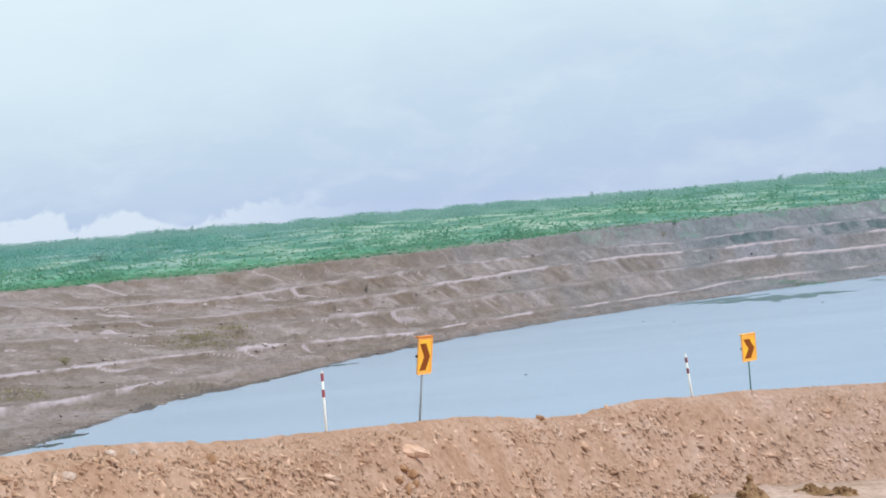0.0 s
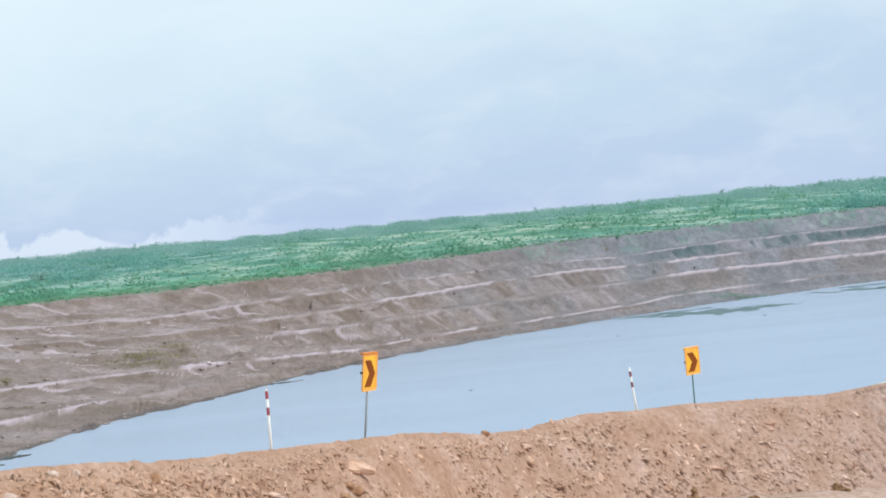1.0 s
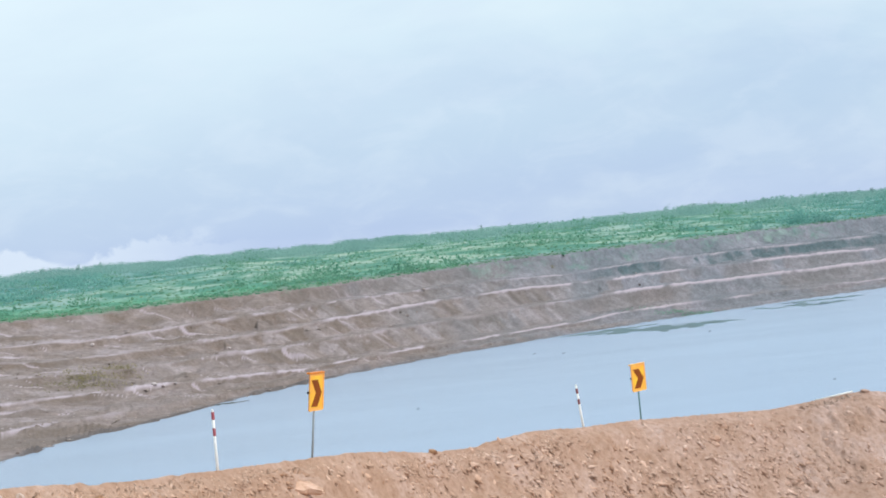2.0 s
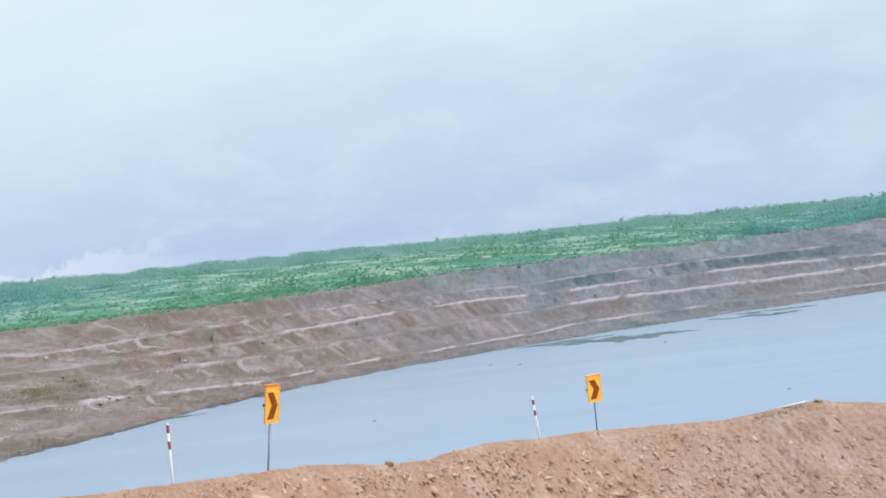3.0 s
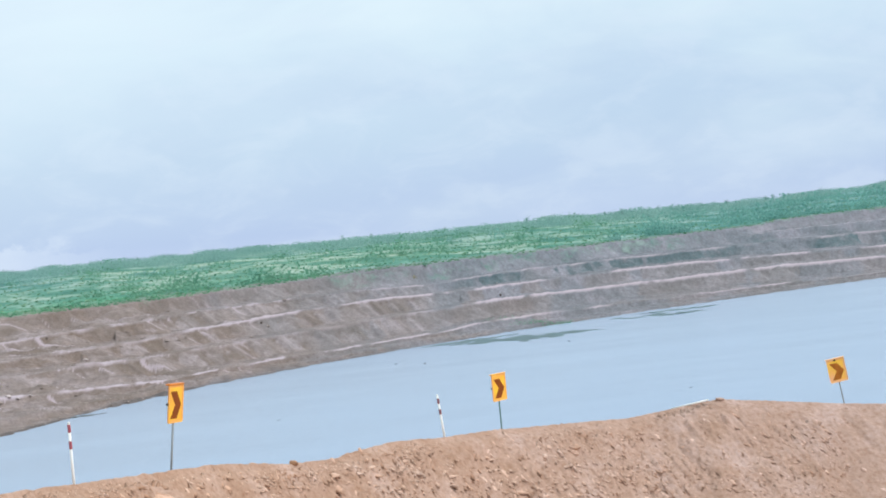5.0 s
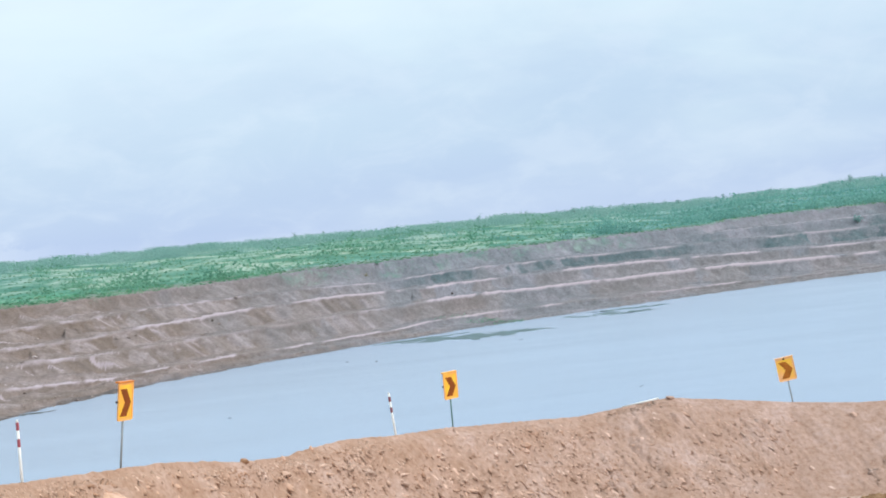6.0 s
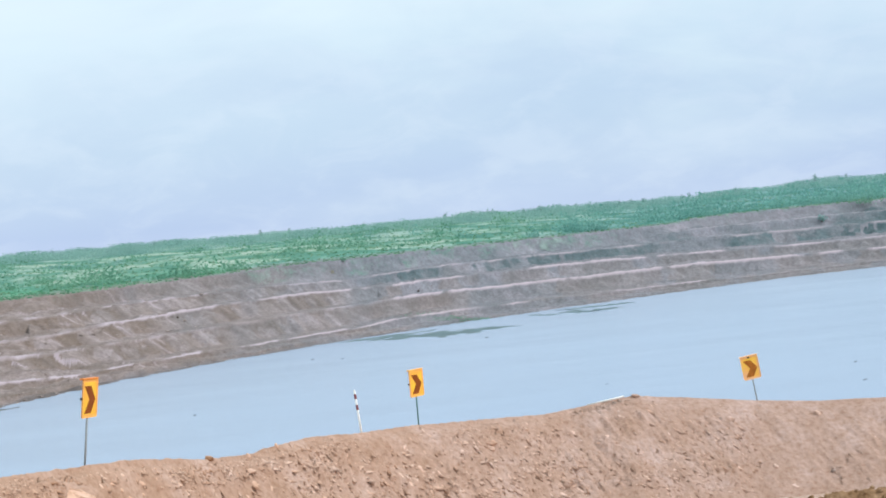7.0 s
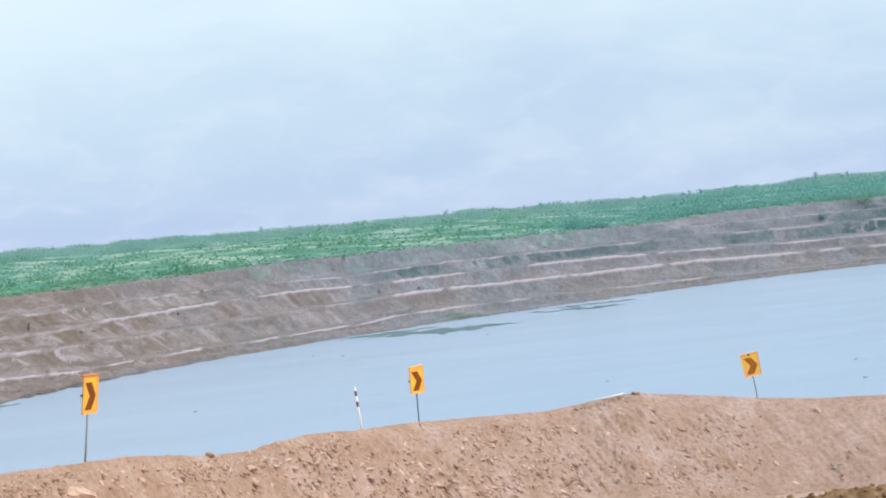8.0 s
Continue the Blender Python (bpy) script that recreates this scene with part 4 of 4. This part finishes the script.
# Dark lumps stand in for the shade of small cracks in the bank
for k, (a, e, s) in enumerate(((-5.15, -2.12, 0.9), (-8.1, -3.05, 0.9), (-11.2, -3.05, 0.8), (-0.9, -1.55, 1.0), (2.3, -2.30, 1.0), (-2.7, -3.45, 0.8), (5.4, -3.75, 1.1), (10.9, -2.15, 1.3), (11.4, -2.0, 1.0), (-11.9, -4.15, 0.9), (-13.9, -5.75, 0.9))):
    r, z = ground_hit(a, e)
    boulder("boulder", place(a, r, z + 0.15 * s), (0.9 * s, 0.5 * s, 0.30 * s), (0.2, 0.5, 2 * k), CRACK_DARK, "dark lump in place of a shaded crack in the bank", 130 + k, "clod")


# ---- heaps on the road ----
MOUND_CLODS = [stone_mesh("clod", 200 + k, DARK_CLOD, 0.8) for k in range(4)]


def heap(az, el_foot, wide, high, label, seed):
    """A rough heap of damp soil."""
    rng = np.random.default_rng(seed)
    zr = float(road_z(az))
    r = (EYE - zr) / math.tan(radians(-el_foot))
    n, m = 44, 84
    q = np.linspace(0, 1, n)[:, None]
    a = np.linspace(0, math.tau, m, endpoint=False)[None, :]
    x, y = wide * q * np.cos(a), 0.7 * wide * q * np.sin(a)
    z = high * (0.45 * (1 - q**1.4) + 0.5 * np.abs(fbm(x * 5 + seed, y * 5, seed, 3)) * (1 - q**2)) + 0.03 * fbm(x * 22, y * 22, seed + 3, 3) * (1 - q**4) - 0.04 * q
    ob = new("soil_mound", grid_mesh("soil_mound", np.stack([x, y, z], -1), [DARK_CLOD], close=True))
    ob.location = place(az, r, ground_at(az, r) + 0.01)
    tagged(ob, label, "soil mound")
    for _ in range(22):
        far, way, size = rng.uniform(0, 0.85), rng.uniform(0, math.tau), rng.uniform(0.06, 0.20)
        i, j = int(far * (n - 1)), int(way / math.tau * m) % m
        lump = new("clod", MOUND_CLODS[int(rng.integers(0, 4))])
        lump.parent = ob
        lump.matrix_basis = Matrix.Translation((x[i, j], y[i, j], z[i, j] + 0.15 * size)) @ Euler(tuple(rng.uniform(0, 6, 3))).to_matrix().to_4x4() @ Matrix.Scale(size, 4)


heap(10.2, -10.6, 0.42, 0.48, "lumpy heap of damp brown soil on the road", 1)
heap(8.3, -10.65, 0.45, 0.22, "lumpy heap of damp brown soil on the road", 2)
heap(12.3, -10.55, 0.55, 0.15, "lumpy heap of damp brown soil on the road", 3)
heap(13.3, -10.6, 0.40, 0.17, "lumpy heap of damp brown soil on the road", 4)
heap(15.1, -10.15, 0.40, 0.20, "small heap of damp brown soil on the road", 5)


def make_windrow():
    """A low ridge of damp soil graded to the near side of the road."""
    az = np.linspace(20.8, 40, 700)[None, :]
    d = np.linspace(-1.6, 1.2, 44)[:, None]
    r0 = 41.0
    top = EYE - r0 * np.tan(np.radians(np.interp(az, [20.8, 22.8, 26.7, 30, 40], [11.0, 10.58, 10.25, 10.1, 10.1])))
    zr = road_z(az) - 0.05
    arc = az * r0 / 57.3
    shape = np.clip(1 - np.abs(d) / 1.2, 0, 1) ** 0.8
    z = zr + np.maximum(0, top - zr) * shape * (1 + 0.10 * fbm(arc / 0.5, d / 0.5, 610, 3)) + 0.06 * np.abs(fbm(arc / 0.24, d / 0.26, 620, 4)) * np.minimum(1, 4 * shape)
    ob = new("dirt_windrow", grid_mesh("dirt_windrow", polar(az, r0 + d + 0 * az, z), [DARK_CLOD]))
    tagged(ob, "dark damp ridge of graded soil along the road", "dirt ridge", kind="structure")
    rng = np.random.default_rng(12)
    for _ in range(150):
        i, j = int(rng.integers(8, 28)), int(rng.integers(0, 260))
        lump, size = new("clod", MOUND_CLODS[int(rng.integers(0, 4))]), rng.uniform(0.05, 0.20)
        lump.parent = ob
        at = place(az[0, j], r0 + d[i, 0], z[i, j] + 0.1 * size)
        lump.matrix_basis = Matrix.Translation(at) @ Euler(tuple(rng.uniform(0, 6, 3))).to_matrix().to_4x4() @ Matrix.Scale(size, 4)


make_windrow()

# ---- signs and markers ----
SIGN_RIM = plain("faded_orange_rim", (0.72, 0.22, 0.02), 0.5, 0, 0.2, 9.0)
SIGN_BACK = plain("bare_aluminium", (0.55, 0.55, 0.55), 0.45, 0.8, 0.15, 20)
ARROW = plain("brown_black_arrow", (0.26, 0.066, 0.010), 0.6, 0, 0.25, 6.0, 0.15)
GREY_POST = plain("weathered_grey_steel", (0.33, 0.37, 0.39), 0.55, 0.2, 0.25, 12)
POST = plain("green_painted_steel", (0.11, 0.23, 0.22), 0.5, 0.1, 0.3, 12)
BOLT = plain("dark_bolt", (0.05, 0.04, 0.04), 0.5, 0.6, 0.2, 40)
WHITE = plain("white_paint", (0.82, 0.82, 0.80), 0.5, 0, 0.08, 25)
RED = plain("red_band", (0.38, 0.085, 0.110), 0.5, 0, 0.2, 25)
MAROON = plain("maroon_band", (0.24, 0.075, 0.085), 0.5, 0, 0.2, 25)


def sign_face_material(tones, name, size):
    """Reflective sheeting, yellower in patches."""
    m, nt, bsdf = material(name)
    c = ramp(nt, tex(nt, size, 3, 0.5), list(zip((0.35, 0.5, 0.68), tones)))
    d = ramp(nt, tex(nt, 45, 3, 0.6), [(0.3, (0.88, 0.86, 0.84)), (0.55, (1, 1, 1))])
    nt.links.new(mixc(nt, 1.0, c, d, "MULTIPLY"), bsdf.inputs["Base Color"])
    bsdf.inputs["Roughness"].default_value = 0.4
    return m


SIGN_FACE = sign_face_material(((0.95, 0.53, 0.10), (0.94, 0.47, 0.08), (0.92, 0.43, 0.12)), "weathered_orange_sheeting", 2.6)
AMBER = sign_face_material(((0.96, 0.58, 0.030), (0.95, 0.50, 0.035), (0.93, 0.43, 0.06)), "amber_sheeting", 2.2)
# Paler tones of the third board imitate glare on its sheeting
GLARE_AMBER = sign_face_material(((0.96, 0.60, 0.06), (0.95, 0.53, 0.11), (0.94, 0.51, 0.24)), "glare_amber_sheeting", 2.8)
GLARE_FACE = sign_face_material(((0.95, 0.60, 0.10), (0.92, 0.50, 0.19), (0.93, 0.55, 0.30)), "glare_orange_sheeting", 3.4)
# Lighter arrow carries the same painted glare
PALE_ARROW = plain("glare_brown_arrow", (0.44, 0.150, 0.022), 0.6, 0, 0.35, 7.0, 0.15)


def rounded(w, h, r, n=4):
    pts = []
    for cx, cy, a0 in ((w / 2 - r, h / 2 - r, 0), (-w / 2 + r, h / 2 - r, 90), (-w / 2 + r, -h / 2 + r, 180), (w / 2 - r, -h / 2 + r, 270)):
        for k in range(n + 1):
            a = radians(a0 + 90 * k / n)
            pts.append((cx + r * math.cos(a), cy + r * math.sin(a)))
    return pts


def slab_of(points, y0, y1):
    """A flat outline in x and z, thickened along y."""
    bm = bmesh.new()
    front, back = [bm.verts.new((x, y0, z)) for x, z in points], [bm.verts.new((x, y1, z)) for x, z in points]
    bm.faces.new(front), bm.faces.new(back[::-1])
    n = len(points)
    for k in range(n):
        bm.faces.new((front[k], back[k], back[(k + 1) % n], front[(k + 1) % n]))
    bmesh.ops.recalc_face_normals(bm, faces=bm.faces)
    return bm


def box(lo, hi):
    bm = bmesh.new()
    m = Matrix.Translation([(a + b) / 2 for a, b in zip(lo, hi)]) @ Matrix.Diagonal((*[b - a for a, b in zip(lo, hi)], 1))
    bmesh.ops.create_cube(bm, size=1, matrix=m)
    bmesh.ops.bevel(bm, geom=bm.edges, offset=0.004, segments=1, affect="EDGES")
    return bm


def chevron_sign(at, leg, turn, lean, label, steel, w=0.59, h=0.70, face=SIGN_FACE, ink=ARROW, rail=SIGN_RIM, amber=None):
    """A road chevron board on a single post; turn: degrees of the board about the post; lean: degrees to the right."""
    amber = amber or AMBER
    root = tagged(new("chevron_sign"), label, "road sign", group="chevron signs along the bend")
    root.matrix_basis = Matrix.Translation(at) @ Matrix.Rotation(radians(lean), 4, "Y") @ Matrix.Rotation(radians(turn), 4, "Z")
    bm = bmesh.new()
    cylinder(bm, (0, 0.035, -0.5), (0, 0.035, leg + h * 0.92), 0.020, 0.020, 12)
    part("post", bm, steel, root, "thin weathered steel post", True)
    mid = leg + h / 2
    plate = part("plate", slab_of([(x, z + mid) for x, z in rounded(w, h, 0.05)], -0.004, 0.006), face, root, "orange reflective board")
    # raised folded rim round the board
    outer, inner = rounded(w, h, 0.05), rounded(w - 0.05, h - 0.05, 0.035)
    bm = bmesh.new()
    loops = [[bm.verts.new((x, y, z + mid)) for x, z in pts] for pts, y in ((outer, 0.006), (outer, -0.016), (inner, -0.012), (inner, -0.004))]
    for a, b in zip(loops, loops[1:]):
        for k in range(len(a)):
            bm.faces.new((a[k], a[(k + 1) % len(a)], b[(k + 1) % len(a)], b[k]))
    bmesh.ops.recalc_face_normals(bm, faces=bm.faces)
    part("rim", bm, face, plate, "folded orange rim")
    inner = [(x, z + mid) for x, z in rounded(w - 0.11, h - 0.11, 0.035)]
    part("field", slab_of(inner, -0.0062, -0.0042), amber, plate, "amber inner sheeting")
    uv = ((0.14, 0.18), (0.56, 0.18), (0.87, 0.53), (0.59, 0.89), (0.16, 0.89), (0.46, 0.53))
    part("arrow", slab_of([((u - 0.5) * w, mid + (0.5 - v) * h) for u, v in uv], -0.009, -0.0064), ink, plate, "dark brown chevron pointing right")
    part("top_rail", box((-w / 2 - 0.005, -0.020, leg + h - 0.015), (w / 2 + 0.005, 0.06, leg + h + 0.018)), rail, root, "faded orange top rail")
    part("back_rail", box((-w / 2 + 0.06, 0.007, leg + 0.14), (w / 2 - 0.06, 0.022, leg + 0.18)), SIGN_BACK, root)
    bm = bmesh.new()
    if rail is not GLARE_FACE:
        cylinder(bm, (-w / 2 - 0.03, 0.01, mid), (-w / 2 + 0.005, 0.01, mid), 0.022, 0.022, 8)
    else:
        cylinder(bm, (-0.02, -0.03, leg + h - 0.035), (-0.02, 0.0, leg + h - 0.035), 0.030, 0.026, 10)
    part("bolt", bm, BOLT, root, "dark bolt head")
    return root


def crest_at(az, d=0.12):
    return on_berm(az, d) - Vector((0, 0, 0.04))


chevron_sign(crest_at(-1.31), 0.94, 64, 7.6, "orange chevron sign on a leaning grey post on the berm", GREY_POST)
chevron_sign(crest_at(10.52), 0.84, 42, 0.3, "orange chevron sign on an upright green post on the berm", POST, rail=SIGN_FACE)
chevron_sign(crest_at(22.57), 0.72, -6, -7.5, "pale orange chevron sign with painted glare, tilted on the berm", GREY_POST, 0.53, 0.68, GLARE_FACE, PALE_ARROW, GLARE_FACE, GLARE_AMBER)


def marker_post(at, height, lean, label, lying=None, bands=(), paint=None, r=0.024):
    """A white road marker post with two maroon bands under a white cap."""
    root = tagged(new("marker_post"), label, "marker post", group="marker posts along the road")
    root.matrix_basis = lying if lying is not None else Matrix.Translation(at) @ Matrix.Rotation(radians(lean), 4, "Y")
    bm = bmesh.new()
    cylinder(bm, (0, 0, -0.4 if bands else 0), (0, 0, height - 0.03), r, r * 0.92, 14)
    cylinder(bm, (0, 0, height - 0.03), (0, 0, height), r * 0.92, r * 0.5, 14)
    part("shaft", bm, WHITE, root, "white painted shaft", True)
    for z0, z1 in ((height - b, height - a) for a, b in bands):
        bm = bmesh.new()
        cylinder(bm, (0, 0, z0), (0, 0, z1), r + 0.002, r + 0.002, 14, False)
        part("band", bm, paint, root, "dark red band", True)
    return root


marker_post(crest_at(-4.72, 0.05), 1.07, 0.6, "white marker post with red bands on the berm", bands=((0.04, 0.17), (0.31, 0.44)), paint=RED)
marker_post(crest_at(8.42, 0.05), 1.13, -4.5, "white marker post with maroon bands leaning on the berm", bands=((0.10, 0.23), (0.37, 0.50)), paint=MAROON, r=0.030)
far = float(crest_far(17.2))
a, b = (place(az, far - 0.05, EYE - far * math.tan(radians(el)) - 0.01) for az, el in ((16.55, 6.68), (17.9, 6.46)))
marker_post(None, (b - a).length, 0, "fallen white stake lying along the berm crest", Matrix.Translation(a) @ (b - a).to_track_quat("Z", "Y").to_matrix().to_4x4())

# ---- on the water ----
STREAK_TEAL = plain("teal_streak", (0.088, 0.150, 0.162), 0.6, 0, 0.35, 0.3)
STREAK_DARK = plain("dark_grey_streak", (0.050, 0.058, 0.056), 0.7, 0, 0.35, 0.4)
WOOD = plain("wet_driftwood", (0.06, 0.055, 0.05), 0.7, 0, 0.3, 8)


def dark_streak(ends, half, label, seed, mat=STREAK_TEAL, broken=0.06):
    """A low dark strip just breaking the surface, tapering at both ends; ends: bearing and elevation."""
    (a0, e0), (a1, e1) = ends
    t = np.linspace(0, 1, 240)[None, :]
    q = np.linspace(-1, 1, 41)[:, None]
    az = a0 + (a1 - a0) * t
    r = EYE / np.tan(np.radians(-(e0 + (e1 - e0) * t)))
    deep = half * np.sin(np.pi * np.clip(t, 0.0, 1)) ** 0.8 * (1 + 0.6 * fbm(t * 9 + seed, 0.5, seed, 3)) + 0.02
    rr = r + q * deep + 0.35 * half * fbm(t * 7, 2.5, seed + 5, 3)
    z = 0.10 * (1 - q**2) + broken * fbm(az * 2.2, rr / 2.6, seed + 9, 4) - 0.03
    ob = new("dark_streak", grid_mesh("dark_streak", polar(az, rr, z), [mat]))
    tagged(ob, label, "mud bar")


# Teal strips stand in for dark reflections in calm water
dark_streak(((8.9, -3.74), (14.5, -3.68)), 7.0, "dark teal streak lying in the water", 1)
dark_streak(((7.9, -3.71), (11.4, -3.58)), 3.4, "thin dark teal streak lying near the shore", 2)
dark_streak(((14.6, -3.37), (18.3, -3.34)), 5.5, "dark teal streak lying in the water", 3, STREAK_TEAL, 0.12)
dark_streak(((15.6, -3.25), (18.6, -3.20)), 3.2, "thin dark teal streak lying near the shore", 4, STREAK_TEAL, 0.12)
dark_streak(((-5.0, -4.86), (-3.35, -4.83)), 1.6, "thin dark streak lying near the shore", 5, STREAK_DARK)
dark_streak(((-14.6, -6.42), (-13.0, -6.36)), 1.4, "thin dark streak lying near the shore", 6, STREAK_DARK)
dark_streak(((-15.2, -6.62), (-13.9, -6.60)), 1.2, "thin dark streak lying near the shore", 7, STREAK_DARK)


def driftwood(az, el, size, seed):
    """A stub of floating wood with a broken twig."""
    root = tagged(new("driftwood"), "small dark piece of driftwood floating on the water", "driftwood")
    root.location = place(az, EYE / math.tan(radians(-el)), 0.02)
    bm = bmesh.new()
    cylinder(bm, (-size, 0, 0), (size, 0.1 * size, 0.05), 0.16 * size, 0.10 * size, 8)
    part("log", bm, WOOD, root)
    bm = bmesh.new()
    cylinder(bm, (0.3 * size, 0, 0), (0.7 * size, 0.1 * size, 0.4 * size), 0.08 * size, 0.03 * size, 6)
    part("twig", bm, WOOD, root)


for k, (a, e, s) in enumerate(((2.59, -5.77, 0.22), (6.93, -4.22, 0.25), (17.33, -6.01, 0.2), (26.29, -6.49, 0.25), (26.02, -5.85, 0.22), (13.2, -4.0, 0.3), (7.98, -4.3, 0.25))):
    driftwood(a, e, s, k)
